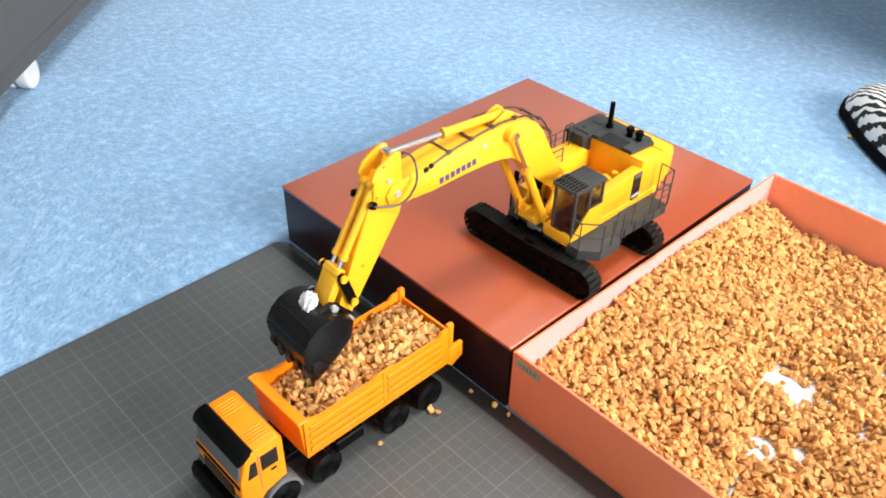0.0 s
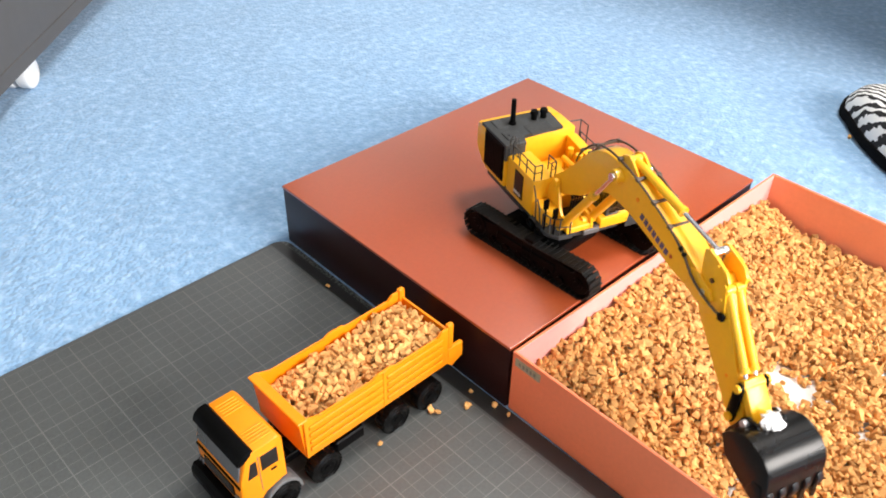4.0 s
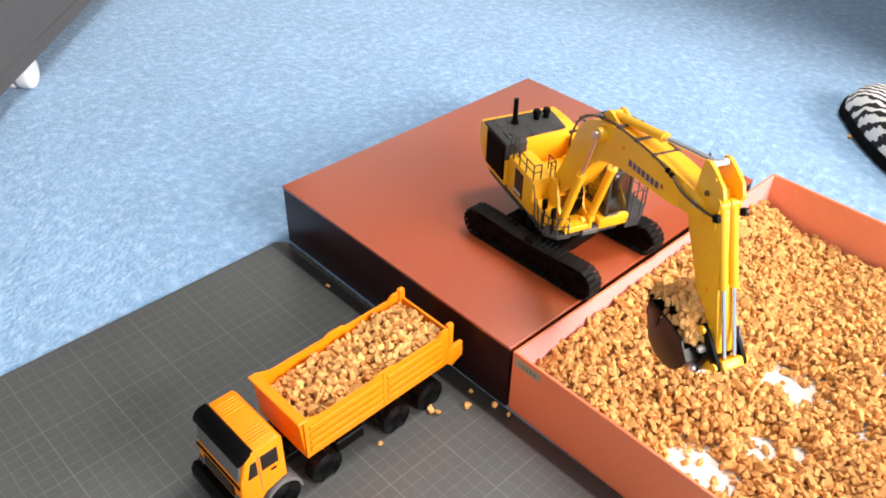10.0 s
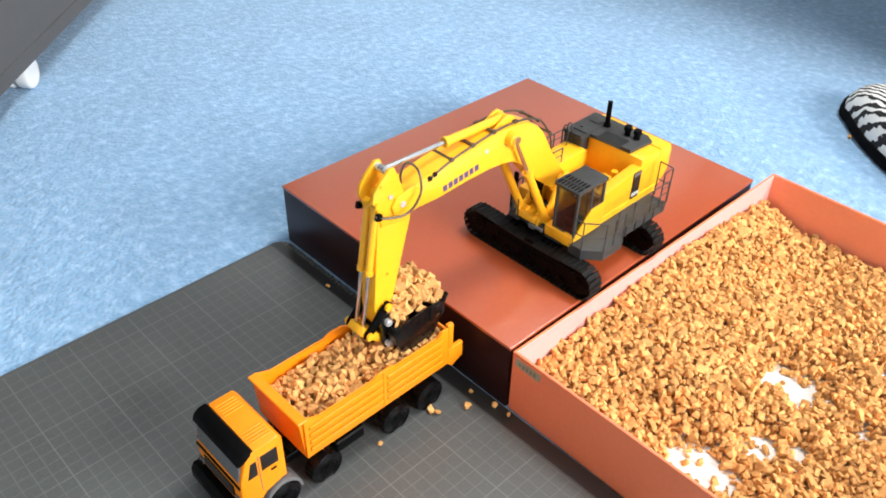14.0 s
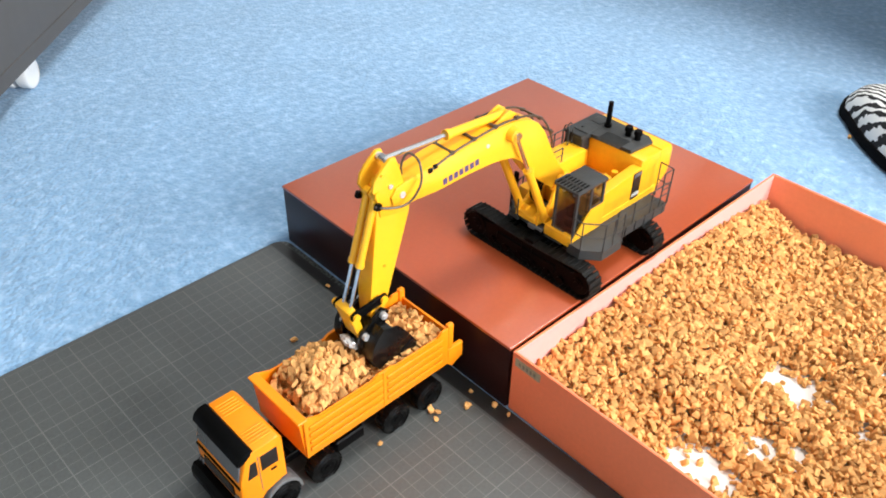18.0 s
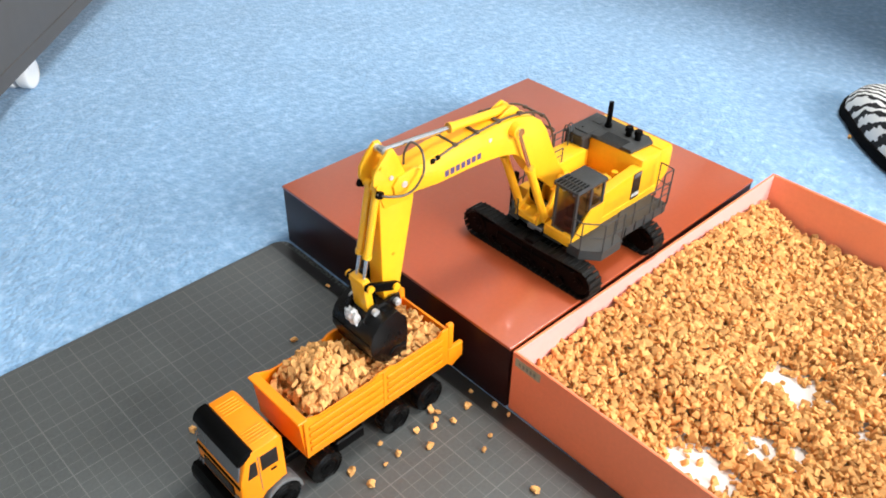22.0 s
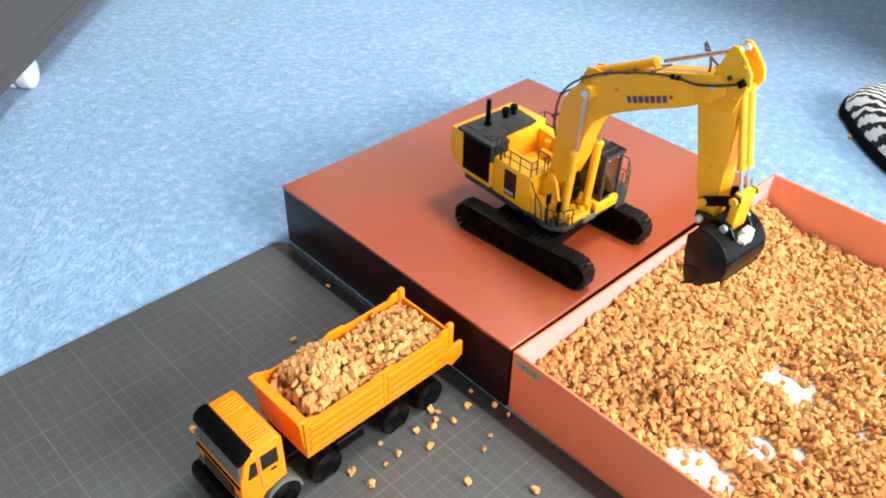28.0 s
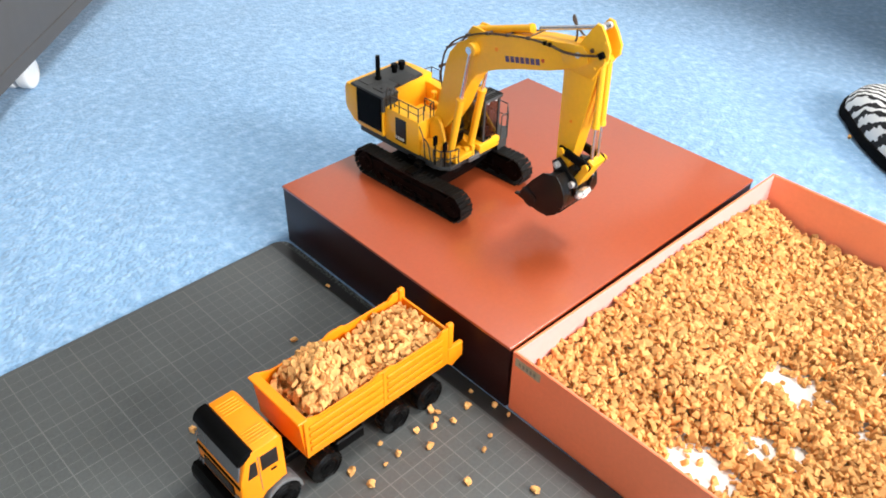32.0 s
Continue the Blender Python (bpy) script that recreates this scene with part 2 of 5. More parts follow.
def tube(bm, pts, r, seg=6, k=MM):
    """A round bar along a line of points."""
    pts = [Vector(p) * k for p in pts]
    rings = []
    for i, p in enumerate(pts):
        d = (pts[min(i + 1, len(pts) - 1)] - pts[max(i - 1, 0)]).normalized()
        q = d.to_track_quat("Z", "Y")
        rings.append([bm.verts.new(p + q @ Vector((math.cos(a) * r * k, math.sin(a) * r * k, 0))) for a in [6.2832 * s / seg for s in range(seg)]])
    for a, b in zip(rings, rings[1:]):
        for s in range(seg):
            t = (s + 1) % seg
            bm.faces.new((a[s], a[t], b[t], b[s]))
    bm.faces.new(rings[0][::-1])
    bm.faces.new(rings[-1])
    return bm


def spline(pts, n=6):
    """A smooth line through the points."""
    pts = [Vector(p) for p in pts]
    full = [2 * pts[0] - pts[1]] + pts + [2 * pts[-1] - pts[-2]]
    out = []
    for i in range(1, len(full) - 2):
        p0, p1, p2, p3 = full[i - 1:i + 3]
        for s in range(n):
            t = s / n
            out.append(0.5 * (2 * p1 + (p2 - p0) * t + (2 * p0 - 5 * p1 + 4 * p2 - p3) * t * t + (3 * p1 - p0 - 3 * p2 + p3) * t ** 3))
    return out + [pts[-1]]


def BM():
    return bmesh.new()


def rail(parent, pts, h, posts, name="handrail", mat=None, r=0.55):
    """A handrail: a top bar, a middle bar and posts, along a line on a deck."""
    bm = BM()
    up = [(x, y, z + h) for x, y, z in pts]
    tube(bm, up, r, 5)
    tube(bm, [(x, y, z + h * 0.5) for x, y, z in pts], r * 0.8, 5)
    for i in posts:
        a = pts[i]
        tube(bm, [a, (a[0], a[1], a[2] + h)], r, 5)
    return part(name, bm, mat or DARK, parent)


# ---- the room
def build_room():
    bm = BM()
    bx(bm, -1.7, 2.4, -2.6, 2.4, -0.05, 0.0, k=1)
    tagged(finish("floor", bm, CARPET), "blue mottled loop-pile carpet over the floor", "carpet", kind="structure")
    bm = BM()
    bx(bm, -1.7, 2.4, -2.6, 2.4, 2.4, 2.5, k=1)
    tagged(finish("ceiling", bm, WALLPAINT), "plain white painted ceiling", "ceiling", kind="structure")
    # walls with window openings towards the light
    def wall_with_hole(name, axis, at, a0, a1, h0, h1):
        bm = BM()
        lo, hi = (-2.6, 2.4) if axis == "x" else (-1.7, 2.4)
        t = at + 0.12 * (1 if at > 0 else -1)
        spans = [(lo, hi, 0.0, h0), (lo, hi, h1, 2.4), (lo, a0, h0, h1), (a1, hi, h0, h1)] if a1 > a0 else [(lo, hi, 0.0, 2.4)]
        for u0, u1, z0, z1 in spans:
            if axis == "x":
                bx(bm, min(at, t), max(at, t), u0, u1, z0, z1, k=1)
            else:
                bx(bm, u0, u1, min(at, t), max(at, t), z0, z1, k=1)
        tagged(finish(name, bm, WALLPAINT), "plain white painted room wall", "wall", kind="structure")
    wall_with_hole("wall_east", "x", 2.4, 0, 0, 0, 0)
    wall_with_hole("wall_north", "y", 2.4, 0, 0, 0, 0)
    wall_with_hole("wall_west", "x", -1.7, 0, 0, 0, 0)
    wall_with_hole("wall_south", "y", -2.6, 0.0, 1.5, 0.6, 1.9)


build_room()


def build_ceiling_lamp():
    root = new("ceiling_lamp")
    root.matrix_world = pose(1.05, -0.32, 2.4)
    tagged(root, "round white ceiling lamp over the carpet", "ceiling lamp")
    bm = BM()
    cyl(bm, (0, 0, -0.06), (0, 0, -0.001), 0.3, 0.31, seg=40, k=1)
    part("housing", bm, WALLPAINT, root)


build_ceiling_lamp()


# ---- cutting mat, box and tray
H0 = 0.0606  # top of the lacquered box


def build_mat():
    bm = BM()
    r, pts = 12, []
    for cx, cy, a0 in ((245.0, 112.5, 0), (-330 + r, 112.5, 90), (-330 + r, -318, 180), (243.4, -318, 270)):
        for s in range(7):
            a = radians(a0 + 15 * s)
            pts.append((cx + r * math.cos(a), cy + r * math.sin(a)))
    prism_z(bm, pts, 0.3, 2.6, 0.4)
    tagged(finish("cutting_mat", bm, MATGRID), "dark grey cutting mat with a pale centimetre grid on the carpet", "cutting mat")


build_mat()


def build_box():
    root = new("gift_box")
    root.matrix_world = pose(0.2575, -0.155, 0, 0, 0, -0.5)
    tagged(root, "low red-brown lacquered cardboard box lying flat on the carpet", "box")
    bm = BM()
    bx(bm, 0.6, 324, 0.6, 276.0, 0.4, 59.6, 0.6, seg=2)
    part("body", bm, SHADED_SIDE, root, "maroon box sides, coloured dark for their shade")
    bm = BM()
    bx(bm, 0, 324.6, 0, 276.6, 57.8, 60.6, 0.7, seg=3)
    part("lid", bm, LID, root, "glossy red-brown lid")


build_box()

TRAY = pose(0.259, -0.1563, 0, 0, 0, -1.12)


def build_tray():
    root = new("cardboard_tray")
    root.matrix_world = TRAY
    tagged(root, "open salmon-pink cardboard tray half filled with tan granules", "tray")
    w, l, h, t = 351, 300, 58.2, 1.8
    for name, b in (("side_panel", (0, w, -t, 0)), ("side_panel", (0, w, -l, -l + t)), ("side_panel", (0, t, -l + t, -t)), ("side_panel", (w - t, w, -l + t, -t))):
        bm = BM()
        bx(bm, b[0], b[1], b[2], b[3], 0.5, h, 0.35)
        part(name, bm, SALMON, root)
    # lining colours carry the light: pale facing the window, orange on the other walls
    for b in ((t, w - t, -t - 0.5, -t), (t, t + 0.5, -l + t, -t - 0.5), (w - t - 0.5, w - t, -l + t, -t - 0.5)):
        bm = BM()
        bx(bm, b[0], b[1], b[2], b[3], 2.6, h - 0.5)
        part("lining", bm, LITCARD if b[3] - b[2] < 1 else DIMCARD, root, "inner lining, coloured pale pink for the window light on it" if b[3] - b[2] < 1 else "inner lining, coloured orange-pink for its dimmer light")
    bm = BM()
    bx(bm, t, w - t, -l + t, -t, 0.5, 1.6)
    part("bottom", bm, SALMON, root)
    bm = BM()
    bx(bm, t + 0.6, w - t - 0.6, -l + t, -t - 0.6, 1.7, 2.2)
    part("paper_sheet", bm, PAPER, root, "white paper laid on the bottom")
    bm = BM()
    bx(bm, -0.35, -0.02, -26, -3, 47, 54.5, 0.1)
    tape = part("label_strip", bm, TAPE, root, "small buff paper label")
    for i in range(5):
        bm = BM()
        bx(bm, -0.5, -0.36, -22 + i * 3.4, -20 + i * 3.4, 49, 52.3)
        part("print_bar", bm, TAPEINK, tape)


build_tray()


# ---- granules
def chunk_shapes(count, seed):
    """Broken, blocky chunks with flat faces and knocked-off corners, about one unit across."""
    rng = random.Random(seed)
    shapes = []
    for i in range(count):
        bm = BM()
        size = (rng.uniform(0.9, 1.4), rng.uniform(0.65, 1.05), rng.uniform(0.32, 0.78))
        for c in itertools.product((-0.5, 0.5), repeat=3):
            p = Vector([c[k] * size[k] * rng.uniform(0.55, 1.2) for k in range(3)])
            if rng.random() < 0.45:
                k = rng.randrange(3)
                for j in (k, (k + 1) % 3):
                    q = p.copy()
                    q[j] *= rng.uniform(0.35, 0.75)
                    bm.verts.new(q)
            else:
                bm.verts.new(p)
        out = bmesh.ops.convex_hull(bm, input=bm.verts[:])
        bmesh.ops.delete(bm, geom=list({v for v in out["geom_interior"] if isinstance(v, bmesh.types.BMVert)}), context="VERTS")
        bm.verts.index_update()
        shapes.append(([v.co.copy() for v in bm.verts], [[v.index for v in f.verts] for f in bm.faces]))
        bm.free()
    # rough crumbs: blocky lumps with pits and torn edges
    for i in range(count):
        bm = BM()
        size = Vector((rng.uniform(0.85, 1.3), rng.uniform(0.7, 1.0), rng.uniform(0.55, 0.85)))
        shift = Vector((rng.uniform(0, 50), rng.uniform(0, 50), rng.uniform(0, 50)))
        cuts = [(Vector((rng.gauss(0, 1), rng.gauss(0, 1), rng.gauss(0, 1))).normalized(), rng.uniform(0.72, 1.0)) for k in range(4)]
        bmesh.ops.create_icosphere(bm, subdivisions=2, radius=1.0)
        for v in bm.verts:
            c = v.co.lerp(v.co / max(abs(v.co.x), abs(v.co.y), abs(v.co.z)), 0.97)
            for way, far in cuts:
                over = c.dot(way) - far
                if over > 0:
                    c -= way * over
            c *= 1 + 0.5 * noise.noise(v.co * 2.4 + shift) + rng.uniform(-0.1, 0.1)
            v.co = (c.x * size.x * 0.5, c.y * size.y * 0.5, c.z * size.z * 0.5)
        bm.verts.index_update()
        shapes.append(([v.co.copy() for v in bm.verts], [[v.index for v in f.verts] for f in bm.faces]))
        bm.free()
    return shapes


SHAPES = chunk_shapes(18, 5)


def granule_heap(name, spots, label, seed, category="granules"):
    """One heap of loose chunks. spots: place and size in metres."""
    rng = random.Random(seed)
    verts, faces = [], []
    for (x, y, z), size in spots:
        vs, fs = SHAPES[rng.randrange(18) if rng.random() < 0.85 else rng.randrange(18, 36)]
        m = Euler((rng.uniform(0, 6.3), rng.uniform(0, 6.3), rng.uniform(0, 6.3))).to_matrix() * size
        n = len(verts)
        for v in vs:
            w = m @ v
            verts.append((w.x + x, w.y + y, w.z + z))
        faces += [[n + i for i in f] for f in fs]
    me = bpy.data.meshes.new(name)
    me.from_pydata(verts, [], faces)
    me.materials.append(GRANULE)
    return tagged(new(name, me), label, category, kind="stuff")


def hump(x, c, s):
    return math.exp(-((x - c) / s) ** 2)


# bare places on the tray's paper: middle and half widths, in millimetres
BARE = ((173, -137, 14, 16), (172, -121, 14, 8), (101, -147, 11, 10), (116, -167, 7, 7), (54, -128, 15, 23), (166, -190, 7, 6), (235, -176, 5, 6))
DIG = (54, -127, 15, 22)


def tray_height(u, v):
    """Height of the granules in the tray, millimetres above its paper."""
    h = 10.5 + 29 * hump(v, 2, 42) * (0.75 + 0.35 * hump(u, 190, 130)) * (1 - 0.4 * hump(u, 0, 42)) + 15 * hump(v, -70, 45) * hump(u, 60, 75) + 11 * hump(v, -60, 45) * hump(u, 190, 80)
    h += 5 * max(0, (u - 265) / 80) * min(1, -v / 60) - 9 * hump(u, 350, 22) * hump(v, -25, 28)
    h += 5 * hump(u, 20, 30) * hump(v, -235, 60) + 5 * noise.noise(Vector((u / 37, v / 37, 3)))
    for cu, cv, au, av in BARE:
        d = math.hypot((u - cu) / au, (v - cv) / av) + 0.8 * noise.noise(Vector((u / 7, v / 7, 7)))
        if d < 1.0:
            h = min(h, -3)
        else:
            h = min(h, 1 + 9 * (d - 1.0))
    return h


def fill_tray():
    rng = random.Random(11)
    spots = []
    step = 4.1
    for layer in range(9):
        u = 6.0
        while u < 346:
            v = -5.0
            while v > -262:
                uu, vv = u + rng.uniform(-2.4, 2.4), v + rng.uniform(-2.4, 2.4)
                h = tray_height(uu, vv)
                top = h - layer * 3.2
                if top > 0.6 and layer < 3 and 4 < uu < 346 and vv < -4:
                    size = rng.choice((3.0, 3.8, 4.4, 4.8, 5.4, 6.6)) * rng.uniform(0.85, 1.15)
                    spots.append((TRAY @ Vector((uu * MM, vv * MM, (2.3 + max(size * 0.3, top + rng.uniform(-2.3, 1.7))) * MM)), size * MM))
                v -= step
            u += step
    # stray pieces on the bare paper
    for u, v in ((52, -118), (60, -125), (64, -108), (54, -140), (47, -143), (172, -125), (182, -137), (104, -150), (112, -160), (164, -187), (99, -141)):
        spots.append((TRAY @ Vector((u * MM, v * MM, 4.2 * MM)), rng.uniform(4.5, 6.5) * MM))
    granule_heap("granules", spots, "heap of tan crushed-bark granules lying in the salmon tray", 21)


fill_tray()


# ---- toy excavator: fitted joints, in millimetres
BOOM_Y = -4.9
FOOT = (11.9, 66.1)            # boom foot pin, forward and up from the swing axis
BOOM_L, ARM_L = 165.8, 88.1    # pin to pin
BOOM_PIN = (75.0, 37.6)        # boom cylinder pin on the boom
CYL_BASE = (29.0, 38.0)        # boom cylinder pin on the deck
ARMCYL_BASE = (79.0, 48.8)     # arm cylinder pin on the boom
ARM_HORN = (-22.0, 11.6)       # arm cylinder pin on the arm
BUCKETCYL_BASE = (0.0, 17.0)  # bucket cylinder pin on the arm
LINK_PIN = (76.0, 1.0)         # rocker pin on the arm
LINK_A, LINK_B = 23.1, 20.5    # rocker and bucket link
BUCKET_PIN = (-2.2, 18.3)      # link pin on the bucket
TRACK_X = 4.0                  # middle of the tracks ahead of the swing axis


def turn2(a, p):
    c, s = math.cos(a), math.sin(a)
    return (c * p[0] - s * p[1], s * p[0] + c * p[1])


def add2(a, b):
    return (a[0] + b[0], a[1] + b[1])


def build_tracks(root):
    """Two crawler tracks with their frames, rollers and shoes."""
    shoes = []
    bm = BM()
    bx(bm, -2.1, 2.1, -6.9, 6.9, -0.5, 0.4, 0.15)
    bx(bm, -1.9, -0.7, -6.9, 6.9, 0.3, 1.35, 0.2)
    bx(bm, 0.7, 1.3, -6.2, 6.2, 0.3, 0.8, 0.15)
    shoe = finish("track_shoe", bm, TRACK)
    first = True
    for side in (-1, 1):
        y = 40.1 * side
        bm = BM()
        prism(bm, [(-50, 6), (-44, 4), (44, 4), (50, 6), (52, 13), (46, 20), (20, 22), (-20, 22), (-46, 20), (-52, 13)], y - 4.6, y + 4.6, 0.6)
        bx(bm, -30, 30, y - 6.0, y + 6.0, 9, 17, 0.8)
        for x in (-34, -20, -6, 8, 22, 36):
            cyl(bm, (x, y - 6.2, 6.2), (x, y + 6.2, 6.2), 3.4, seg=12)
        track = part("crawler_track", bm, BLACK, root, "black crawler track with ribbed shoes")
        track.matrix_basis = pose(TRACK_X * MM, 0, 0)
        for x, nm in ((-52, "drive_sprocket"), (52, "idler_wheel")):
            bm = BM()
            cyl(bm, (0, -5.4, 0), (0, 5.4, 0), 9.4, seg=20)
            cyl(bm, (0, -6.3, 0), (0, 6.3, 0), 5.0, seg=16)
            cyl(bm, (0, -6.9, 0), (0, 6.9, 0), 2.6, 2.0, seg=12)
            w = part(nm, bm, BLACK, track)
            w.matrix_basis = pose(x * MM, y * MM, 12.9 * MM)
            shoes.append((w, x, y))
        for i in range(60):
            s = shoe if first else new("track_shoe", shoe.data)
            first = False
            s.parent = track
            shoes.append((s, i / 60, y))
        bm = BM()
        tube(bm, [(-2, y + side * 6.6, 5), (-2, y + side * 7.6, 5), (-2, y + side * 7.6, 21), (-2, y + side * 6.6, 21)], 0.5, 5)
        tube(bm, [(8, y + side * 6.6, 5), (8, y + side * 7.6, 5), (8, y + side * 7.6, 21), (8, y + side * 6.6, 21)], 0.5, 5)
        for z in (9, 13, 17):
            tube(bm, [(-2, y + side * 7.6, z), (8, y + side * 7.6, z)], 0.4, 5)
        part("step_ladder", bm, BLACK, track)
        bm = BM()
        bx(bm, 0, 9, *sorted((y - side * 5, y + side * 7.5)), 25.6, 28.5, 0.4)
        bx(bm, 1, 8, *sorted((y - side * 6, y - side * 2)), 27, 32, 0.4)
        part("track_step", bm, BLACK, track)
    bm = BM()
    prism_z(bm, [(-22, -36), (22, -36), (26, -14), (26, 14), (22, 36), (-22, 36), (-26, 14), (-26, -14)], 10, 23, 1.0)
    for x in (-20, 20):
        prism_z(bm, [(x - 9, -38), (x + 9, -38), (x + 6, 38), (x - 6, 38)], 14, 25, 1.0)
    cyl(bm, (TRACK_X, 0, 20), (TRACK_X, 0, 26), 27, seg=28)
    part("car_body", bm, BLACK, root)
    return shoes


def shoe_pose(s, y, roll):
    """Pose of a shoe at the share s of the loop, after the track has rolled by so many millimetres."""
    half, r = 52.0, 12.4
    arc = math.pi * r
    total = 4 * half + 2 * arc
    d = (s * total + roll) % total
    if d < 2 * half:
        x, z, a = -half + d, 0.5, 180
    elif d < 2 * half + arc:
        w = (d - 2 * half) / r
        x, z, a = half + r * math.sin(w), 12.9 - r * math.cos(w), 180 - math.degrees(w)
    elif d < 4 * half + arc:
        x, z, a = half - (d - 2 * half - arc), 12.9 + r, 0
    else:
        w = (d - 4 * half - arc) / r
        x, z, a = -half - r * math.sin(w), 12.9 + r * math.cos(w), -math.degrees(w)
    if 2 * half + arc <= d < 4 * half + arc:
        z -= 1.6 * math.sin(math.pi * (x + half) / (2 * half)) ** 2
    return pose(x * MM, y * MM, max(z, 0.7 if z < 5 else z) * MM, 0, a, 0)


def build_superstructure(root):
    bm = BM()
    prism_z(bm, [(-72, -29), (22, -29), (26, -24), (33, -12), (35, 12), (35, 30), (-72, 30)], 28, 34, 0.8)
    cyl(bm, (0, 0, 25.5), (0, 0, 29), 22, seg=28)
    sup = part("superstructure", bm, DARK, root, "slewing upper body with yellow panels")

    def sub(name, bm, mat, label=""):
        return part(name, bm, mat, sup, label)

    # rear: counterweight, hood, cover
    bm = BM()
    prism(bm, [(-72, 36), (-78, 37), (-87.5, 46), (-89.3, 51), (-89.3, 67), (-87, 71.5), (-72, 73)], -32, 37, 2.2)
    sub("counterweight", bm, YELLOW, "rounded yellow counterweight")
    bm = BM()
    bx(bm, -72, -47, -32.5, 37, 36, 72.5, 1.0, seg=2)
    bx(bm, -47, -38, -32.5, -14, 36, 60, 0.8)
    sub("engine_hood", bm, YELLOW)
    bm = BM()
    bx(bm, -47, -37, -33, -14.5, 60.2, 72.5, 0.6)
    sub("filter_box", bm, DARK, "dark grey box under the hood cover")
    bm = BM()
    prism_z(bm, [(-78, -33.5), (-36, -33.5), (-36, -15), (-46, -13), (-47, 25), (-73, 27), (-78, 20)], 72.6, 75.6, 0.8)
    bx(bm, -76, -62, -27, -18, 75.4, 76.2, 0.3)
    cyl(bm, (-48, -24, 75), (-48, -24, 77.6), 1.3, seg=10)
    bx(bm, -55, -42, -28, -14, 75.4, 76.6, 0.3)
    sub("hood_cover", bm, DARK, "dark grey engine hood cover")
    for i in range(9):
        bm = BM()
        bx(bm, -58.5 + i * 1.9, -57.5 + i * 1.9, -6, 16, 75.5, 76.3, 0.2)
        sub("vent_slat", bm, DARK)
    bm = BM()
    bx(bm, -70.5, -39, -34, -32.3, 41, 73.5, 0.5)
    sub("radiator_panel", bm, BLACK, "black side radiator panel")
    for i in range(11):
        bm = BM()
        bx(bm, -69.5 + i * 2.8, -68.3 + i * 2.8, -34.5, -33.9, 43, 71)
        sub("grille_slat", bm, BLACK)
    bm = BM()
    cyl(bm, (-65.6, -12, 74), (-65.6, -12, 97.5), 2.2, 2.0, seg=14)
    cyl(bm, (-65.6, -12, 75), (-65.6, -12, 77.5), 3.2, seg=14)
    sub("exhaust_pipe", bm, BLACK, "upright black exhaust stack")
    for x, y in ((-66, 8), (-66, 17)):
        bm = BM()
        cyl(bm, (x, y, 75), (x, y, 81), 2.6, seg=14)
        cyl(bm, (x, y, 80.5), (x, y, 83.5), 3.6, 3.0, seg=14)
        sub("air_intake", bm, BLACK)
    # middle: tanks round the open bay
    bm = BM()
    prism(bm, [(-47.2, 34), (0.5, 34), (0.5, 61), (-3, 62), (-44, 66.5), (-47.2, 66.5)], 29, 37.5, 0.8)
    bx(bm, -4, 0.5, 12, 29, 34, 62, 0.8)
    sub("left_tank", bm, YELLOW)
    bm = BM()
    bx(bm, -38, 4, -30, -10, 34, 65.5, 1.0, seg=2)
    bx(bm, 4, 20.5, -28, -14, 27, 48, 1.0, seg=2)
    sub("right_tank", bm, YELLOW)
    bm = BM()
    bx(bm, -47, 4, -13, 29, 33.5, 46, 0.5)
    for x, y, r in ((-12, 25, 3.2), (-20, 25, 3.2), (-31, 24, 2.6)):
        cyl(bm, (x, y, 46), (x, y, 63.5), r, seg=14)
    bx(bm, -30, -12, -4, 10, 45.8, 55, 0.8)
    bx(bm, -12, 0, -8, 12, 45.8, 58, 1.0)
    cyl(bm, (-30, 17, 57), (-6, 17, 57), 2.4, seg=12)
    for x in (-28, -14):
        cyl(bm, (x, 17, 46), (x, 17, 57), 1.5, seg=10)
    cyl(bm, (-6, 14, 60), (-6, 22, 60), 2.8, seg=12)
    bx(bm, -9, -3, 15, 21, 46, 58, 0.8)
    sub("machine_bay", bm, YELLOW, "open yellow bay with pump and valve blocks")
    bm = BM()
    bx(bm, -24, -11, -30.7, -29.8, 39, 61, 0.2)
    sub("side_door", bm, DARKGLASS, "black door panel on the side")
    for i in range(4):
        bm = BM()
        bx(bm, -23.5 + i * 2.8, -21.7 + i * 2.8, -31.0, -30.6, 41, 43.6)
        sub("print_bar", bm, MARKW)
    bm = BM()
    bx(bm, -47, -37, 37.4, 38.1, 41, 64.6, 0.2)
    sub("side_door", bm, DARKGLASS, "black door panel on the side")
    for i in range(5):
        bm = BM()
        bx(bm, -46.4 + i * 1.9, -45.1 + i * 1.9, 38.05, 38.4, 43.5, 46.5)
        sub("print_bar", bm, MARKW)
    bm = BM()
    bx(bm, -46.6, -37.4, 38.05, 38.4, 61, 64.2)
    sub("print_bar", bm, SCREEN)
    # left side body and cab
    bm = BM()
    bx(bm, -72, 35, 30, 38, 33, 41, 0.8)
    bx(bm, 0, 36, 13, 39, 31, 40, 1.0, seg=2)
    sub("cab_base", bm, YELLOW)
    bm = BM()
    for x, y in ((2.5, 19.5), (2.5, 38.2), (33, 19.5), (33, 38.2), (17, 38.2)):
        bx(bm, x - 1.1, x + 1.1, y - 1.0, y + 1.0, 39, 77.4, 0.2)
    bx(bm, 1.5, 34, 18.5, 20.5, 39, 43.5)
    bx(bm, 1.5, 16, 37.2, 39.2, 39, 58)
    bx(bm, 1.5, 3.5, 18.5, 39.2, 39, 60)
    bx(bm, 1.5, 34, 18.5, 39.2, 39, 40.6)
    sub("cab_frame", bm, DARK, "dark grey operator's cab frame")
